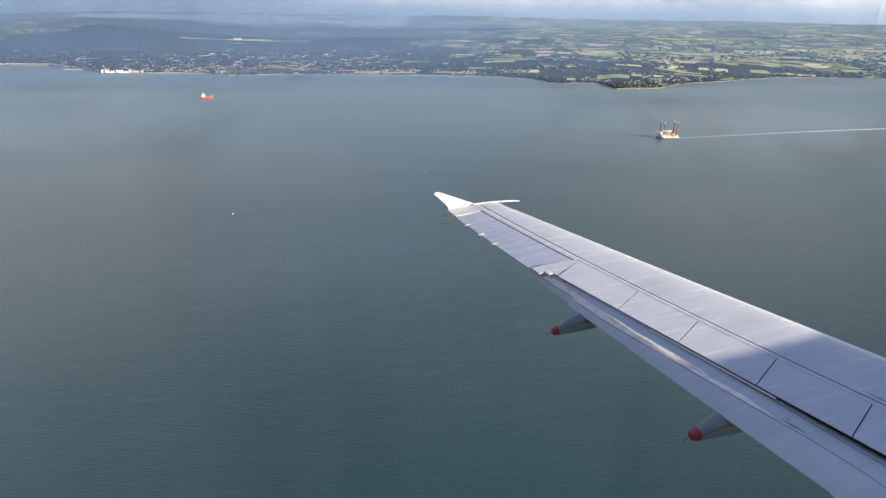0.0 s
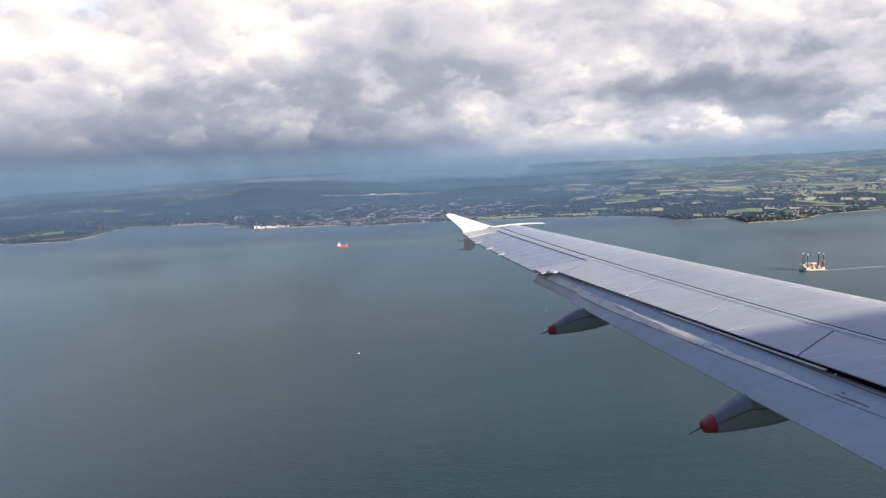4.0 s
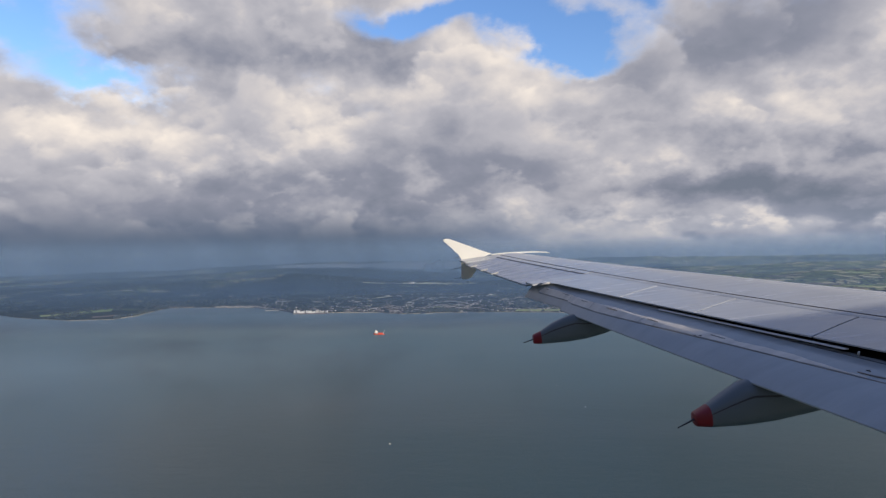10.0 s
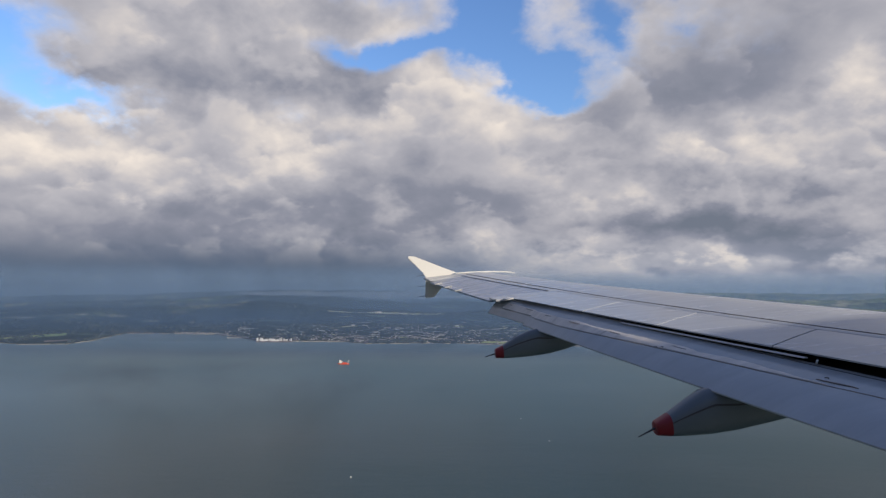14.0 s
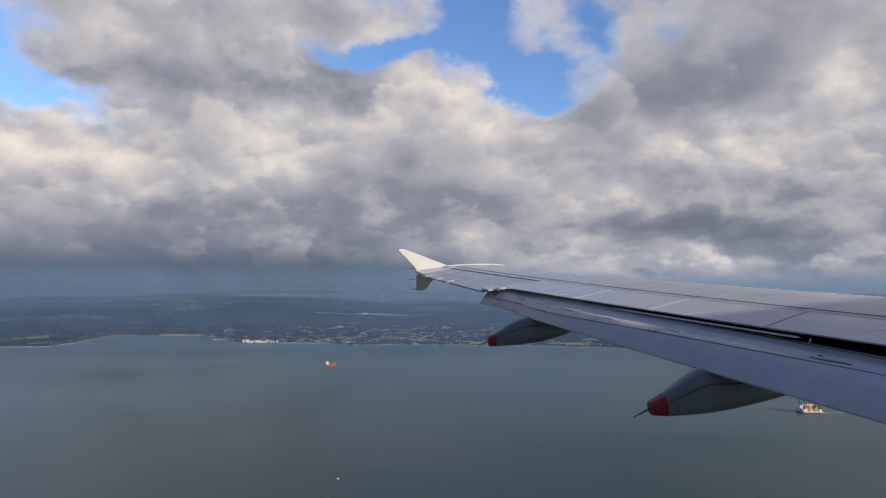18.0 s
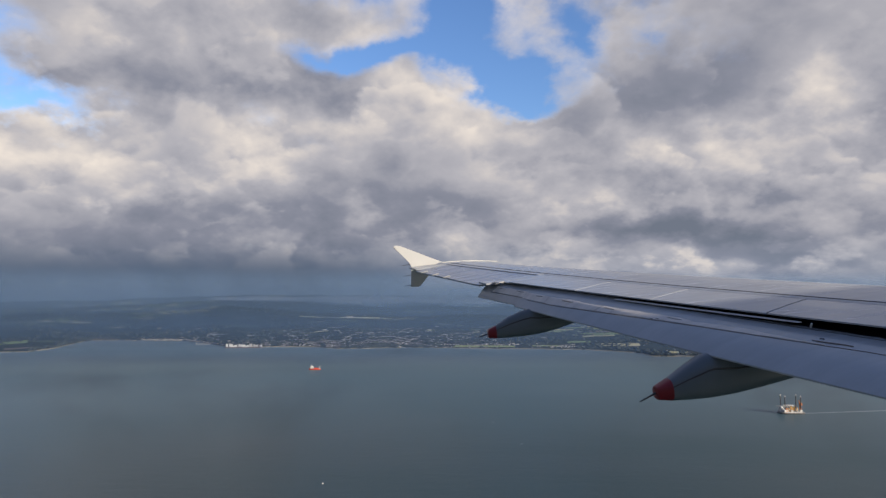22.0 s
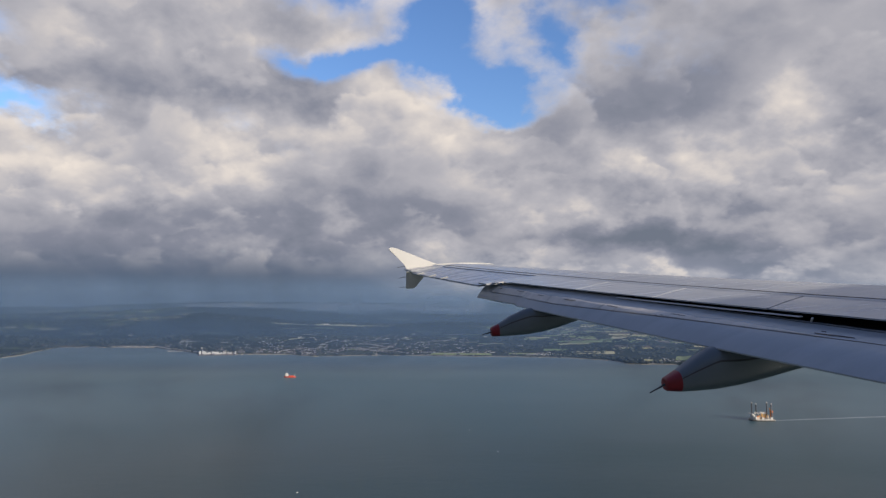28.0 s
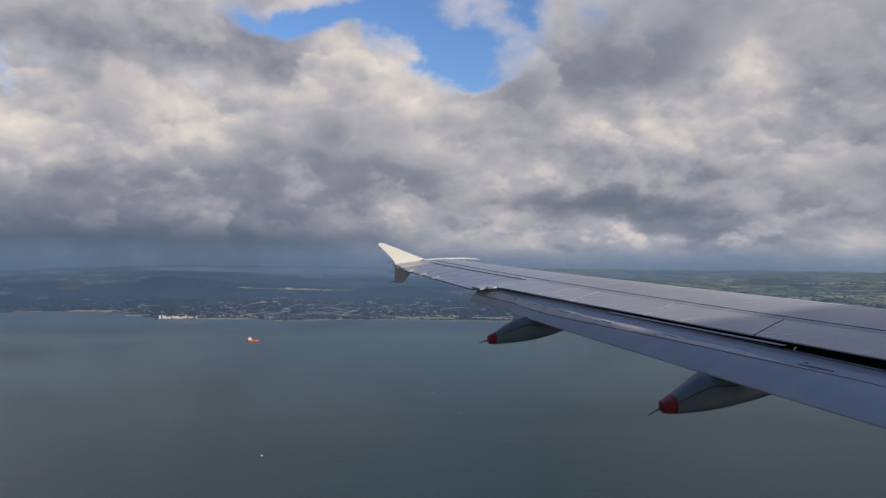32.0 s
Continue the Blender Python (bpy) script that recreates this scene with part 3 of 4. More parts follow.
# the raised outer end of the slat, and the line behind the slats
bm = bmesh.new()
loft(bm, [[(x, 16.985, h - 0.028 - k), (x, 17.035, h - 0.028 - k), (x, 17.035, h - 0.008), (x, 16.985, h - 0.008)]
          for x, h, k in ((-8.62, 1.606, 0.0), (-8.40, 1.603, 0.005), (-8.10, 1.590, 0.01), (-7.88, 1.573, 0.01), (-7.68, 1.553, 0.01), (-7.47, 1.527, 0.005), (-7.28, 1.496, 0.0), (-7.19, 1.462, -0.015))])
part("slat_end", bm, WHITE, airliner, "white curved outer end of the slat")
# static wicks of the aileron
for y in (14.7, 15.3, 15.95, 16.6):
    x = x_tail(y)
    part("static_wick", tube(bmesh.new(), (x + 0.06, y, up(y) - 0.035), (x - 0.09, y + 0.02, up(y) - 0.055), 0.018, 0.010, 6), WHITE, airliner)

# the forward part of the hull, which shades the root of the wing
bm, rings = bmesh.new(), []
for x, r in ((13.0, 0.6), (11.5, 1.4), (9.5, 1.9), (7.0, 1.98), (-4.5, 1.98)):
    rings.append([(x, r * math.cos(a), 1.15 + (2.07 / 1.98) * r * math.sin(a)) for a in (math.tau * i / 32 for i in range(32))])
part("fuselage", loft(bm, rings), WHITE, airliner, "white round fuselage", True)

# ------------------------------------------------------------------ sea, land and haze
bm = bmesh.new()
rings = [[(r * math.sin(math.tau * i / 96), r * math.cos(math.tau * i / 96), 0.0) for i in range(96)] for r in (20, 120, 400, 1000, 2000, 3400, 4900)]
loft(bm, rings, cap=False)
bm.faces.new(bm.verts[:96])
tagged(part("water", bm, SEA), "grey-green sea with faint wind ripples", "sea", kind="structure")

COAST = ((-75.0, 4200), (-55.0, 2700), (-41.5, 2459), (-39.4, 2134), (-36.1, 1931), (-33.0, 1889), (-31.4, 1962), (-28.9, 2234), (-22.1, 2097), (-18.4, 1812), (-11.2, 1753), (-9.3, 1687), (-3.5, 1711), (4.5, 1680), (12.7, 1687), (17.2, 1632), (18.2, 1560), (22.5, 1592), (23.7, 1484), (27.2, 1540), (28.9, 1680), (31.3, 1760), (36.0, 1999), (45.0, 2250), (55.0, 2600), (75.0, 3600))   # bearing, distance
CA, CR = zip(*COAST)


def shore(az):
    return float(np.interp(az, CA, CR)) + 14 * noise.noise((az * 1.1, 3.0, 0.0)) + 6 * noise.noise((az * 4.0, 7.0, 0.0))


def ground(az, r):
    """Height of the land at a bearing and a distance."""
    s = max(0.0, (r - shore(az)) / (4850 - shore(az)))
    left = min(1.0, max(0.0, (-4 - az) / 14.0))
    x, y = r * math.sin(radians(az)), r * math.cos(radians(az))
    base = 118 * s ** 1.05 * (1 - 0.42 * min(1.0, max(0.0, (-17 - az) / 20)))
    hill = left * 52 * math.exp(-((s - 0.42) / 0.22) ** 2) * math.exp(-((az + 17) / 15) ** 2)
    bumps = (10 * noise.noise((x / 420, y / 420, 1.0)) + 6 * noise.noise((x / 170, y / 170, 5.0))) * min(1.0, s * 9)
    return 0.6 + base + hill + bumps + min(3.0, s * 250)


bm = bmesh.new()
grid = []
for i in range(241):
    az = -72 + 144 * i / 240
    r0 = shore(az)
    grid.append([bm.verts.new((r * math.sin(radians(az)), r * math.cos(radians(az)), ground(az, r) if j else -0.4))
                 for j, r in enumerate(r0 + (4880 - r0) * (k / 60) ** 1.7 for k in range(61))])
for a, b in zip(grid, grid[1:]):
    for j in range(60):
        bm.faces.new((a[j], a[j + 1], b[j + 1], b[j]))
tagged(part("ground", bm, LAND, smooth=True), "low green farmland and woods behind the shore", "land", kind="structure")


def spot(az, r, lift=0.0):
    return Vector((r * math.sin(radians(az)), r * math.cos(radians(az)), ground(az, r) + lift))


# upright see-through sheets, their blue colour painted as haze over the far land
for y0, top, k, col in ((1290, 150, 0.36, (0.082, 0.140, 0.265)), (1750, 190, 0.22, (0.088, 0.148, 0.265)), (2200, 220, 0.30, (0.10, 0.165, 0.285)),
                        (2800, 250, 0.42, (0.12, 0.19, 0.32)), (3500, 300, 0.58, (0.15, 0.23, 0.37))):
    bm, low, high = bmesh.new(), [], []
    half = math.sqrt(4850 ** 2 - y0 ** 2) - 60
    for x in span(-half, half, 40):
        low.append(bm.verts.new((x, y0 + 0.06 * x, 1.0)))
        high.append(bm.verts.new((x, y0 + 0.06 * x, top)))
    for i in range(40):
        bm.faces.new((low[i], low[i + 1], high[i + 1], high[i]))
    tagged(part("haze", bm, material("haze", haze_sheet_look(k, col, top)), smooth=True), "see-through blue sheet painted as haze over the land", "haze", kind="stuff")

# a shower that hangs over the hill
bm, low, high = bmesh.new(), [], []
for az in span(-62, 4, 40):
    x, y = 2150 * math.sin(radians(az)), 2150 * math.cos(radians(az))
    low.append(bm.verts.new((x, y, 2.0)))
    high.append(bm.verts.new((x, y, 330)))
for i in range(40):
    bm.faces.new((low[i], low[i + 1], high[i + 1], high[i]))


def rain_look(N):
    at = N.add("ShaderNodeNewGeometry").outputs["Position"]
    s = N.add("ShaderNodeSeparateXYZ", {0: at})
    shaft = N.noise(N.combine(N.m("MULTIPLY_ADD", s.outputs[2], 0.25, s.outputs[0]), 0.0, N.m("MULTIPLY", s.outputs[2], 0.1)), 0.006, 4.0, 0.5)
    f = N.m("MULTIPLY", N.step(s.outputs[2], 5.0, 60.0), N.step(s.outputs[2], 150.0, 320.0, 1.0, 0.0))
    f = N.m("MULTIPLY", f, N.m("MULTIPLY", N.step(s.outputs[0], -700.0, 60.0, 1.0, 0.0), N.step(shaft, 0.25, 0.75, 0.10, 0.40)))
    t, d = N.add("ShaderNodeBsdfTransparent"), N.add("ShaderNodeBsdfDiffuse", {"Color": rgb(0.05, 0.08, 0.135)})
    return N.add("ShaderNodeMixShader", {0: f, 1: t.outputs[0], 2: d.outputs[0]}).outputs[0]


tagged(part("rain_shower", bm, material("rain", rain_look), smooth=True), "dark blue curtain of rain over the hill", "rain", kind="stuff")

# ------------------------------------------------------------------ on the land
def drape(az0, az1, r0, r1, mat, name, parent, lift=0.5, wob=0.12, label=""):
    """A patch that lies on the land between two bearings and two distances, with uneven edges."""
    bm, cols = bmesh.new(), []
    n, m = max(2, int((az1 - az0) / 0.5)), max(2, int((r1 - r0) / 40))
    for i in range(n + 1):
        col = []
        for j in range(m + 1):
            az = az0 + (az1 - az0) * i / n
            r = r0 + (r1 - r0) * j / m
            az += (az1 - az0) * wob * noise.noise((az * 0.9, r / 90, 2.0)) * (1 if i in (0, n) else 0.3)
            r += (r1 - r0) * wob * 1.6 * noise.noise((az * 1.3, r / 60, 8.0))
            r = max(r, shore(az) + 8 + 0.2 * j)
            col.append(bm.verts.new(spot(az, r, lift)))
        cols.append(col)
    for a, b in zip(cols, cols[1:]):
        for j in range(m):
            bm.faces.new((a[j], a[j + 1], b[j + 1], b[j]))
    return part(name, bm, mat, parent, label)


def joined(name, verts, faces, mats, picks=None):
    me = bpy.data.meshes.new(name)
    me.from_pydata(verts, [], faces)
    for m in mats:
        me.materials.append(m)
    if picks:
        me.polygons.foreach_set("material_index", picks)
    me.update()
    return new(name, me)


FIELDS = [paint("field_" + n, c, 0.9, vary=0.2, scale=0.03) for n, c in
          (("barley", (0.62, 0.55, 0.25)), ("pasture", (0.26, 0.33, 0.11)), ("stubble", (0.66, 0.58, 0.32)), ("meadow", (0.38, 0.42, 0.15)), ("plough", (0.22, 0.16, 0.11)))]
# darker copies of the fields, cloud shade put into their colour
SHADED_LEA = [paint("shaded_lea_" + n, c, 0.9, vary=0.2, scale=0.03) for n, c in (("dark", (0.12, 0.15, 0.07)), ("rough", (0.17, 0.19, 0.09)))]
land = bpy.data.objects["ground"]
rnd = random.Random(11)
# the belt of sunlit farmland on the higher ground, with the darker copies left of it
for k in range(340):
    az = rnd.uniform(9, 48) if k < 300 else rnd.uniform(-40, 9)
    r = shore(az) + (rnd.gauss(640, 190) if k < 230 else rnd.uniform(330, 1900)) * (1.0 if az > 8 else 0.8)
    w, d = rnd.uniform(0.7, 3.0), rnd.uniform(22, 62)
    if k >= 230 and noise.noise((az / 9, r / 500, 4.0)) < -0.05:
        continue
    drape(az, az + w, r, r + d, rnd.choice(FIELDS if az > 8 else SHADED_LEA), "field", land, 0.5 + 0.02 * (k % 20), 0.2)
# pale fields near the shore
for az, w, dr, d, m in ((14.0, 3.2, 70, 60, 2), (19.0, 2.0, 40, 30, 0), (22.2, 2.6, 50, 70, 3), (11.0, 2.0, 130, 50, 1), (31.0, 2.6, 60, 60, 1),
                        (34.0, 3.0, 130, 70, 3), (36.5, 2.0, 50, 40, 0), (8.0, 2.4, 35, 25, 3), (1.0, 5.5, 8, 26, 3), (-38.0, 3.0, 20, 40, 3), (-34.5, 2.0, 25, 30, 4),
                        (-30.0, 2.5, 90, 60, 4), (-36.0, 3.0, 140, 80, 1), (17.0, 3.4, 210, 40, 0), (25.0, 3.0, 190, 50, 2), (28.5, 2.0, 240, 40, 3)):
    drape(az, az + w, shore(az) + dr, shore(az) + dr + d, FIELDS[m], "field", land, 0.9)
# airfield with its runway, and the lough behind
HAY = paint("airfield_hay", (0.80, 0.74, 0.38), 0.9, vary=0.3, scale=0.03)
air = tagged(drape(-11.8, -4.0, 2574, 2592, HAY, "airfield", None, 1.6, 0.5), "pale mown airfield above the town", "airfield", kind="structure")
for az, w, r, d in ((-9.6, 3.6, 2592, 16), (-7.2, 4.6, 2602, 10), (-12.6, 2.0, 2560, 12), (-5.0, 2.8, 2566, 8)):
    drape(az, az + w, r, r + d, HAY, "grass_strip", air, 1.7, 0.5)
drape(-10.4, -5.5, 2582, 2588, HOUSE, "runway", air, 1.9, 0.02, "pale concrete runway")
part("terminal", box(bmesh.new(), *spot(-8.3, 2596, 3.5), 26, 7, 7), WHITE, air, "white airport terminal")
# open ground, car parks and playing fields between the houses
for k in range(30):
    az, dr = rnd.uniform(-14, 22), rnd.uniform(90, 760)
    drape(az, az + rnd.uniform(0.4, 1.5), shore(az) + dr, shore(az) + dr + rnd.uniform(6, 16), (CONCRETE, FIELDS[0], FIELDS[3], FIELDS[2])[k % 4], "field", land, 1.2, 0.3)
SILVER = paint("lough_water", (0.16, 0.20, 0.24), 0.12, vary=0.1, scale=0.01)
tagged(drape(-20.0, 6.0, 3750, 4600, SILVER, "lough", None, 4.0, 0.1), "pale silver lough far inland", "water", kind="structure")
tagged(drape(-4.0, 4.0, 4180, 4260, LAND, "island", None, 6.0, 0.4), "low dark island in the lough", "island", kind="structure")
# beach along the water
bm, prev = bmesh.new(), None
for i in range(331):
    az = -42 + 82 * i / 330
    r = shore(az)
    w = max(0.2, 2.5 + 9 * noise.noise((az / 2.0, 1.0, 1.0)) + 4 * noise.noise((az * 2.5, 1.0, 4.0)) + (2 if 0 < az < 27 else -2))
    cur = (bm.verts.new(spot(az, r - min(4.0, w)) * 1.0), bm.verts.new(spot(az, r + w, 0.5)))
    cur[0].co.z = 0.08
    if prev:
        bm.faces.new((prev[0], cur[0], cur[1], prev[1]))
    prev = cur
tagged(part("beach", bm, SAND), "narrow strip of pale sand along the shore", "beach", kind="structure")


def houses(name, spots, label, size=(2.2, 4.2), pale=0.4):
    """Small gabled houses, far off, joined."""
    vs, fs, mi = [], [], []
    for az, r in spots:
        c = spot(az, r)
        a, w, d, h = rnd.uniform(0, math.pi), rnd.uniform(*size), rnd.uniform(2.0, 3.0), rnd.uniform(1.6, 2.6)
        ca, sa, o = math.cos(a), math.sin(a), len(vs)
        for x, y, z in ((-w, -d, -1), (w, -d, -1), (w, d, -1), (-w, d, -1), (-w, -d, h), (w, -d, h), (w, d, h), (-w, d, h), (-w, 0, h * 1.6), (w, 0, h * 1.6)):
            vs.append((c.x + (x * ca - y * sa) * 0.55, c.y + (x * sa + y * ca) * 0.55, c.z + z * 0.6))
        for f, k in (((0, 1, 5, 4), 0), ((1, 2, 6, 9, 5), 0), ((2, 3, 7, 6), 0), ((3, 0, 4, 8, 7), 0), ((4, 5, 9, 8), 1), ((6, 7, 8, 9), 1)):
            fs.append([o + q for q in f])
            mi.append(k if rnd.random() < pale or k else 1)
    return tagged(joined(name, vs, fs, (HOUSE, ROOF), mi), label, "houses", kind="stuff")


def cluster(n, az, saz, dr, sr):
    out = []
    for _ in range(n):
        for _ in range(4):
            a = rnd.gauss(az, saz)
            r = shore(a) + 12 + abs(rnd.gauss(dr, sr))
            if noise.noise((a * 0.9, r / 38, 6.0)) > 0.0:
                break
        out.append((a, r))
    return out


town = cluster(560, -13, 5.0, 30, 70) + cluster(330, -3, 4.0, 60, 170) + cluster(240, -9, 6.0, 330, 160) + cluster(160, 3, 5, 180, 160)
houses("town_houses", town, "pale houses of the harbour town", (1.8, 4.2), 0.4)
houses("terrace_houses", [(a, shore(a) + rnd.uniform(7, 13)) for a in (rnd.uniform(-25.5, -17.5) for _ in range(130))], "white terraces along the sea front", (2.5, 5.0), 1.0)
houses("village_houses", cluster(170, 28.0, 2.0, 55, 45) + cluster(60, 21.5, 1.2, 40, 20) + cluster(50, 10.5, 1.0, 16, 8), "white houses of a village on the headland", (2.0, 3.4), 0.95)
rows = []
for _ in range(95):
    a0, run = rnd.gauss(-5, 7), rnd.randint(5, 16)
    r = shore(a0) + 25 + abs(rnd.gauss(90, 190))
    lean = rnd.uniform(-5, 5)
    rows += [(a0 + 0.10 * q + rnd.uniform(-0.02, 0.02), r + lean * q) for q in range(run)]
houses("street_houses", rows, "pale rows of houses along the town streets", (1.8, 3.6), 0.75)
houses("farm_houses", [(a, shore(a) + rnd.uniform(30, 1700)) for a in (rnd.uniform(-14, 45) for _ in range(260))], "scattered farmhouses between the fields")


def warehouse(az, r, w, d, h, turn, mat=HOUSE):
    t = tagged(new("warehouse"), "long pale warehouse shed in the town", "building", "town sheds")
    bm = box(bmesh.new(), 0, 0, h / 2 - 1, w, d, h + 2, 0.15)
    part("wall", bm, mat, t)
    bm = bmesh.new()
    loft(bm, [[(x, -d / 2 - 0.3, h), (x, d / 2 + 0.3, h), (x, 0, h + d * 0.16)] for x in (-w / 2 - 0.3, w / 2 + 0.3)])
    part("roof", bm, CONCRETE, t)
    p = spot(az, r)
    t.matrix_world = pose(p.x, p.y, p.z, 0, 0, turn) @ Matrix.Diagonal((0.55, 0.55, 0.5, 1))


for az, dr, w, d, h in ((-5.5, 330, 34, 9, 4), (-3.2, 340, 22, 9, 4), (-8.5, 240, 30, 8, 3.5), (1.5, 300, 26, 8, 4), (4.6, 180, 28, 7, 3.5), (-1.2, 420, 20, 9, 4), (9.0, 260, 30, 8, 4),
                        (-10.5, 420, 24, 8, 4), (-13.5, 300, 26, 8, 4), (12.2, 420, 24, 8, 4), (6.0, 520, 26, 9, 4), (-0.5, 600, 28, 9, 4), (-24.0, 330, 26, 8, 4), (19.0, 520, 22, 8, 4)):
    warehouse(az, shore(az) + dr, w, d, h, rnd.uniform(-25, 15) - az)

# harbour: a quay with long white sheds, and a breakwater
quay = tagged(new("harbour_quay"), "pale stone quay with bright white harbour sheds", "harbour")
pc = spot(-17.3, shore(-17.3) - 16)
part("quay_wall", box(bmesh.new(), 0, 0, 0.7, 96, 14, 2.4, 0.2), ROOF, quay)
for x, y, w, d, h in ((-34, 2, 9, 6, 5.5), (-22, 3, 7, 5, 3.4), (-12, 4, 5, 4, 5.0), (-3, 2.5, 11, 5, 4.2), (9, 4, 5, 5, 3.0), (17, 2, 8, 5, 5.2), (31, 1.5, 10, 5, 3.0), (-44, -2, 4, 4, 6.5),
                      (2, -3.6, 20, 2.4, 1.8), (43, 2, 6, 4, 2.6), (-28, -3, 12, 2.2, 1.6), (25, 4.5, 4, 4, 4.4)):
    bm = box(bmesh.new(), x, y, 2.4 + h / 2, w, d, h, 0.15)
    loft(bm, [[(q, y - d / 2 - 0.2, 2.4 + h), (q, y + d / 2 + 0.2, 2.4 + h), (q, y, 2.4 + h + 1.2)] for q in (x - w / 2, x + w / 2)])
    part("harbour_shed", bm, WHITE if x < 10 else HOUSE, quay, "white harbour shed")
part("lighthouse", tube(bmesh.new(), (46, -4, 2.3), (46, -4, 9), 1.2, 0.8, 12), WHITE, quay, "small white harbour light")
quay.matrix_world = pose(pc.x, pc.y, 0, 0, 0, 8) @ Matrix.Diagonal((1.0, 0.95, 1.1, 1))
pier = tagged(new("breakwater"), "low dark stone breakwater off the harbour", "breakwater")
part("stone_bank", loft(bmesh.new(), [[(x, -3, -1), (x, 3, -1), (x, 1.4, 1.8), (x, -1.4, 1.8)] for x in (-26, -13, 0, 13, 26)]), CONCRETE, pier)
part("pier_head", tube(bmesh.new(), (-26, 0, -1), (-26, 0, 2.6), 3.4, seg=14), CONCRETE, pier)
pb = spot(-20.4, shore(-20.4) - 30)
pier.matrix_world = pose(pb.x, pb.y, 0, 0, 0, 5)


def woods(name, spots, label, size):
    """Uneven clumps of tree crowns, far off, joined."""
    bm = bmesh.new()
    bmesh.ops.create_icosphere(bm, subdivisions=1, radius=1.0)
    shape = [v.co.copy() for v in bm.verts]
    tri = [[v.index for v in f.verts] for f in bm.faces]
    bm.free()
    vs, fs = [], []
    for az, r in spots:
        c, s, o = spot(az, r), rnd.uniform(*size), len(vs)
        flat = rnd.uniform(0.45, 0.8)
        for v in shape:
            k = s * rnd.uniform(0.6, 1.25)
            vs.append((c.x + v.x * k * 1.3, c.y + v.y * k * 1.3, c.z + (v.z + 0.5) * k * flat))
        fs += [[o + q for q in t] for t in tri]
    return tagged(joined(name, vs, fs, (LEAF,)), label, "trees", kind="stuff")


spots = []
while len(spots) < 7000:
    a = rnd.uniform(-46, 50)
    r = shore(a) + 14 + abs(rnd.gauss(0, 600))
    if noise.noise((a / 4, r / 220, 9.0)) + 0.5 * noise.noise((a / 1.3, r / 80, 3.0)) > -0.02:
        spots.append((a, r))
woods("woodland", spots, "dark woods and hedges between fields and houses", (2.2, 5.6))
woods("shore_trees", [(a, shore(a) + rnd.uniform(9, 40)) for a in (rnd.choice((rnd.uniform(17, 27), rnd.uniform(-9, -4), rnd.uniform(27, 40), rnd.uniform(-33, -27))) for _ in range(420))],
      "dark trees on the low headlands by the sea", (2.5, 5.0))

# ------------------------------------------------------------------ ships
def ship():
    t = tagged(new("ship"), "red-hulled supply ship with white wheelhouse at anchor", "ship")
    bm = bmesh.new()
    prof = [(-11.5, 1.6, 1.7), (-9, 2.4, 1.5), (4, 2.5, 1.5), (8, 1.7, 2.0), (11.5, 0.15, 2.8)]
    loft(bm, [[(x, -w, h), (x, w, h), (x * 0.97, w * 0.75, -0.4), (x * 0.97, -w * 0.75, -0.4)] for x, w, h in prof])
    part("hull", bm, RUST, t, "red painted hull")
    part("wheelhouse", box(box(bmesh.new(), 5.4, 0, 4.2, 6.0, 4.0, 3.6, 0.2), 6.0, 0, 6.9, 3.8, 3.4, 2.0, 0.2), WHITE, t, "white wheelhouse")
    part("mast", tube(bmesh.new(), (5.2, 0, 6.6), (5.2, 0, 9.5), 0.16), WHITE, t)
    part("deck_crane", tube(tube(bmesh.new(), (-9, 0, 2), (-9, 0, 5.6), 0.35), (-9, 0, 5.4), (-11.5, 0, 8.0), 0.3), WHITE, t)
    part("funnel", box(bmesh.new(), 2.2, 0, 4.2, 1.4, 1.4, 2.8, 0.2), STEEL, t, "dark funnel")
    part("fore_mast", box(bmesh.new(), 9.2, 0, 3.6, 1.0, 1.2, 3.0, 0.2), STEEL, t)
    part("deck_house", box(bmesh.new(), -3, 0, 2.6, 9, 3.6, 2.2, 0.2), RUST, t, "red deck house")
    part("radar_mast", tube(bmesh.new(), (6.8, 0, 7.6), (6.8, 0, 11.0), 0.22, 0.12), WHITE, t)
    part("bulwark", box(bmesh.new(), 8.6, 0, 3.4, 2.6, 2.2, 0.9, 0.15), WHITE, t)
    t.matrix_world = pose(-246, 1230, 0, 0, 0, 178)


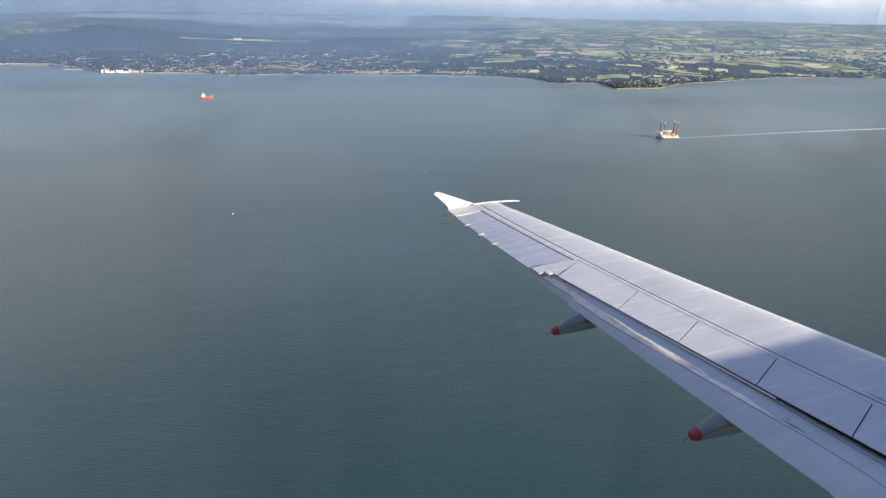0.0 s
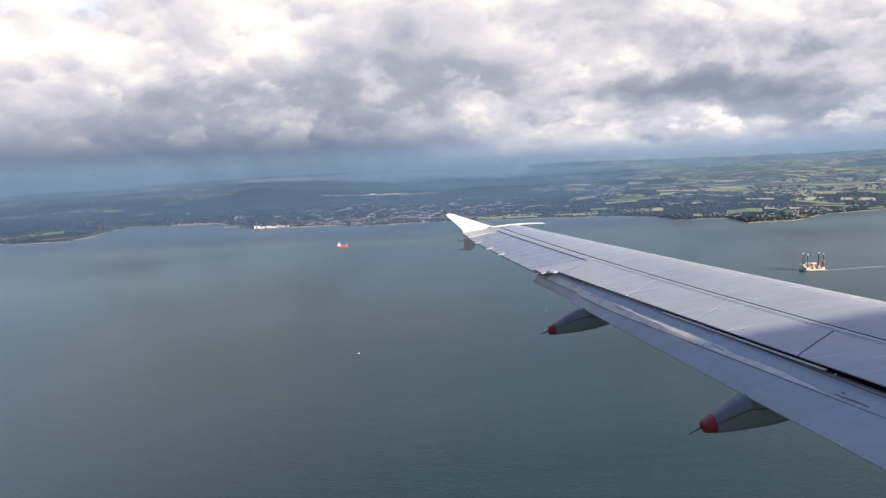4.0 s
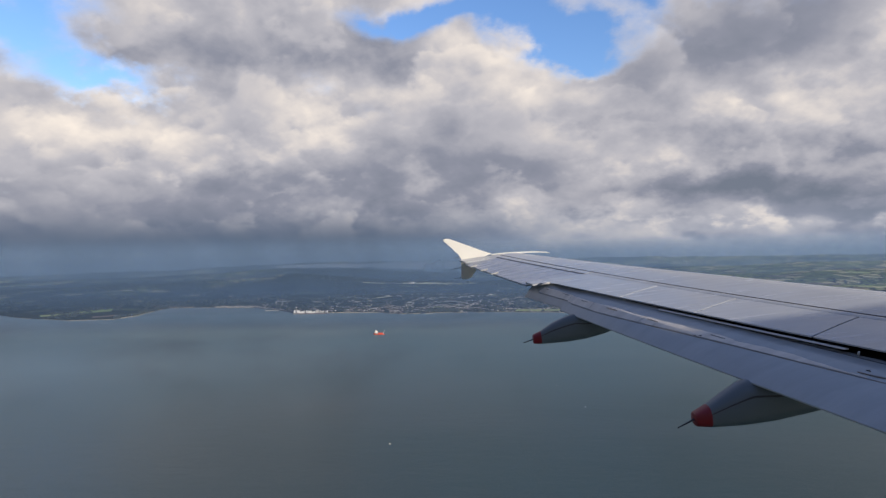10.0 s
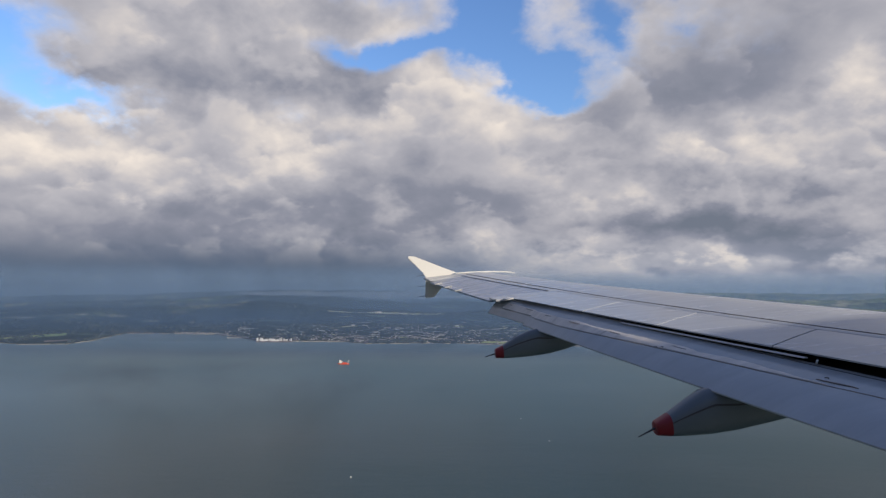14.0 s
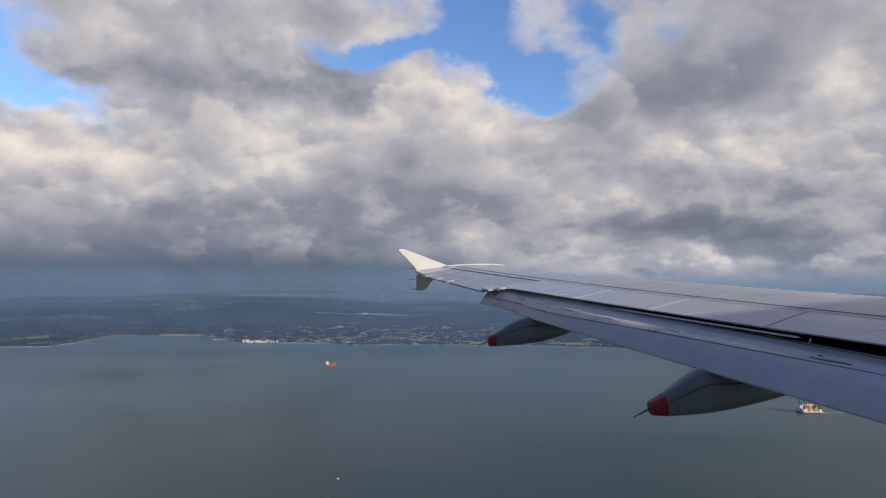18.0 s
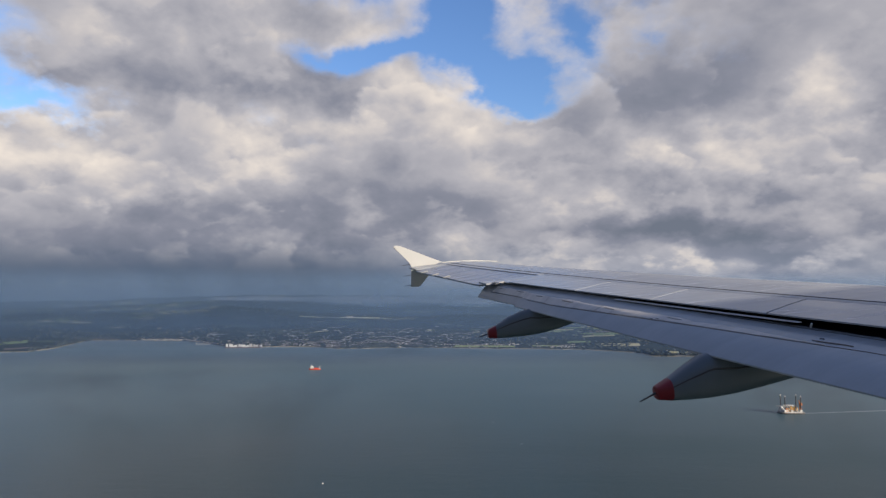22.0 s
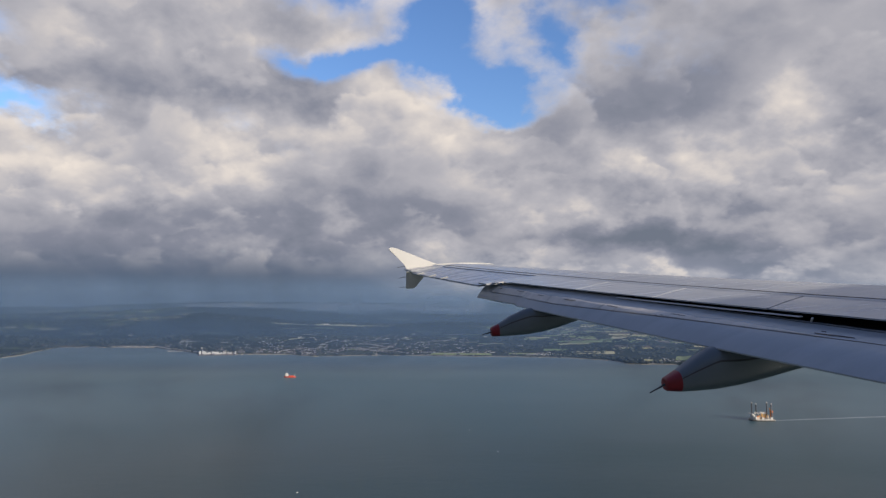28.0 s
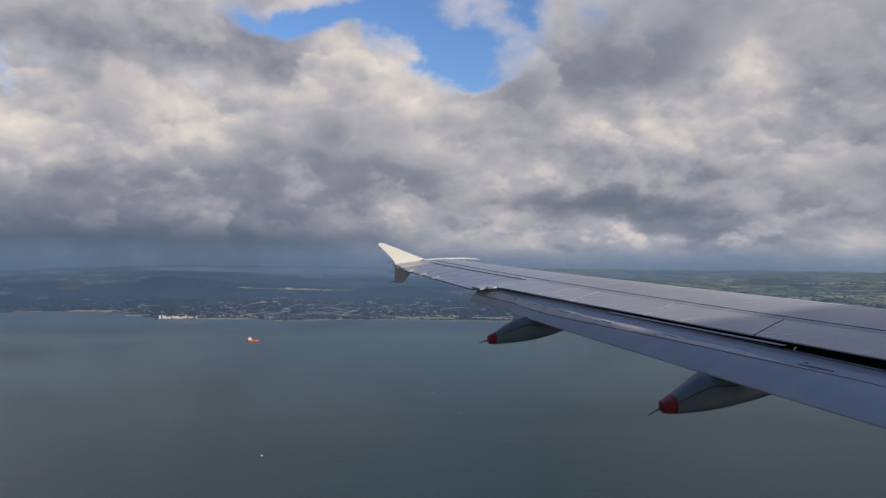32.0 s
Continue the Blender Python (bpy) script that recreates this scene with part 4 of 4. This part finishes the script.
def jackup():
    t = tagged(new("jack_up_vessel"), "white jack-up barge with four tall dark legs under way", "vessel")
    bm = bmesh.new()
    loft(bm, [[(x, -w, h), (x, w, h), (x * 0.98, w * 0.9, -0.5), (x * 0.98, -w * 0.9, -0.5)]
              for x, w, h in ((-14, 6.6, 1.9), (-10, 7, 1.9), (9, 7, 1.9), (13, 5.6, 2.2), (15.5, 2.6, 2.8))])
    part("hull", bm, CONCRETE, t, "pale grey hull")
    bm = bmesh.new()
    loft(bm, [[(x, -w, h), (x, w, h), (x, w, -0.5), (x, -w, -0.5)] for x, w, h in ((-14.1, 6.7, 0.9), (-10, 7.1, 0.9), (9, 7.1, 0.9), (13.1, 5.7, 0.9), (15.4, 2.4, 1.0))])
    part("boot_top", bm, STEEL, t, "dark band along the waterline")
    bm = box(bmesh.new(), 0, -3.6, 8.2, 15.0, 2.6, 0.7, 0.1)
    for x in (-6.5, -2.2, 2.2, 6.5):
        box(bm, x, -3.6, 5.3, 0.5, 0.5, 5.4)
    part("cargo_gantry", bm, WHITE, t, "white gantry deck over the cargo")
    for x in (-6.4, -4.0, -1.4, 1.4, 3.8, 6.2):
        part("gantry_load", box(bmesh.new(), x, -3.6, 9.2, 1.5, 1.9, 1.3, 0.1), WHITE, t)
    for x, y in ((-9.5, 5.6), (-9.5, -5.6), (9.5, 5.6), (9.5, -5.6)):
        leg = part("leg", tube(bmesh.new(), (x, y, -4), (x, y, 20.5), 0.6, seg=12), STEEL, t, "dark steel jacking leg")
        part("leg_top", tube(bmesh.new(), (x, y, 20.5), (x, y, 22.0), 0.68, seg=12), WHITE, leg)
        part("jack_house", box(bmesh.new(), x, y * 0.93, 3.4, 3.0, 2.8, 3.2, 0.2), WHITE, t)
    part("deck_house", box(box(bmesh.new(), 11.5, 0, 4.2, 3.8, 7.0, 4.6, 0.2), 11.8, 0, 7.4, 2.6, 5.0, 1.8, 0.2), WHITE, t, "white accommodation block")
    part("helideck", tube(bmesh.new(), (14.2, 0, 8.4), (14.2, 0, 8.8), 3.2, seg=8), CONCRETE, t)
    for x, h in ((-7.0, 7.0), (-4.2, 8.6), (-3.0, 7.6), (-0.6, 8.2), (1.0, 9.0), (3.2, 6.6)):
        part("cargo_column", tube(bmesh.new(), (x, 0.5 + 0.3 * h % 1.4, 2.4), (x, 0.5 + 0.3 * h % 1.4, h), 0.75, seg=12), YELLOW, t, "yellow-orange steel column")
    part("crane_tower", tube(bmesh.new(), (-11.8, 0, 2.4), (-11.8, 0, 10.5), 1.3, 1.1, 12), ORANGE, t, "orange crane tower")
    part("crane_jib", tube(bmesh.new(), (-11.8, 0, 10.2), (-9.8, 0.4, 15.5), 0.7, 0.4), ORANGE, t, "orange crane jib")
    part("crane_cab", box(bmesh.new(), -12.2, 0, 11.0, 2.8, 2.6, 2.2, 0.2), ORANGE, t)
    for x, y, w, h in ((-6.2, -3.0, 2.2, 2.6), (-2.0, -3.4, 3.0, 1.6), (2.4, -3.2, 1.6, 3.2), (0.2, 3.4, 2.4, 2.2), (6.8, 3.0, 1.4, 4.4)):
        part("deck_box", box(bmesh.new(), x, y, 1.9 + h / 2, w, 2.0, h, 0.15), WHITE if w > 2 else ORANGE, t)
    for k in range(16):
        x, y = rnd.uniform(-8, 8), rnd.uniform(-6, 6)
        w, d, h = rnd.uniform(0.8, 2.2), rnd.uniform(0.8, 2.4), rnd.uniform(0.8, 3.4)
        part("container", box(bmesh.new(), x, y, 1.9 + h / 2, w, d, h, 0.1), (WHITE, YELLOW, WHITE, CONCRETE, HOUSE)[k % 5], t)
    for x in (-6, -2, 2, 6):
        part("railing", box(bmesh.new(), x, 6.9, 2.4, 3.6, 0.12, 1.0, 0.03), WHITE, t)
        part("railing", box(bmesh.new(), x, -6.9, 2.4, 3.6, 0.12, 1.0, 0.03), WHITE, t)
    part("winch_house", box(bmesh.new(), 5.0, -0.6, 3.2, 3.0, 5.0, 2.6, 0.2), WHITE, t)
    t.matrix_world = pose(431, 795, 0, 0, 0, 178)


def boat(az, r, turn):
    t = tagged(new("small_boat"), "small white motor boat on the open sea", "boat", "small boats")
    bm = bmesh.new()
    loft(bm, [[(x, -w, h), (x, w, h), (x, w * 0.6, -0.2), (x, -w * 0.6, -0.2)] for x, w, h in ((-1.6, 0.5, 0.6), (0.4, 0.6, 0.65), (1.8, 0.06, 0.9))])
    part("hull", bm, WHITE, t)
    part("cabin", box(bmesh.new(), -0.2, 0, 0.9, 1.1, 0.8, 0.7, 0.08), WHITE, t)
    t.matrix_world = pose(r * math.sin(radians(az)), r * math.cos(radians(az)), 0, 0, 0, turn) @ Matrix.Scale(0.45, 4)


ship()
jackup()
for az, r, turn in ((-10.5, 515, 20), (7.0, 640, 170), (4.5, 740, 60), (-13.0, 1520, 0), (-21.5, 1560, 30)):
    boat(az, r, turn)

bm = bmesh.new()
rows = []
for i in range(70):
    u = i / 69
    x, w = 446 + 560 * u, 1.0 + 3.2 * u
    y = 793 + 62 * u + 10 * math.sin(u * 3)
    j = 0.5 * noise.noise((x / 6, 0.0, 2.0))
    rows.append((bm.verts.new((x, y - w + j, 0.05)), bm.verts.new((x, y, 0.12)), bm.verts.new((x, y + w + j, 0.05))))
for a, b in zip(rows, rows[1:]):
    bm.faces.new((a[0], b[0], b[1], a[1]))
    bm.faces.new((a[1], b[1], b[2], a[2]))
tagged(part("wake", bm, FOAM, smooth=True), "long pale wake behind the vessel", "wake", kind="stuff")
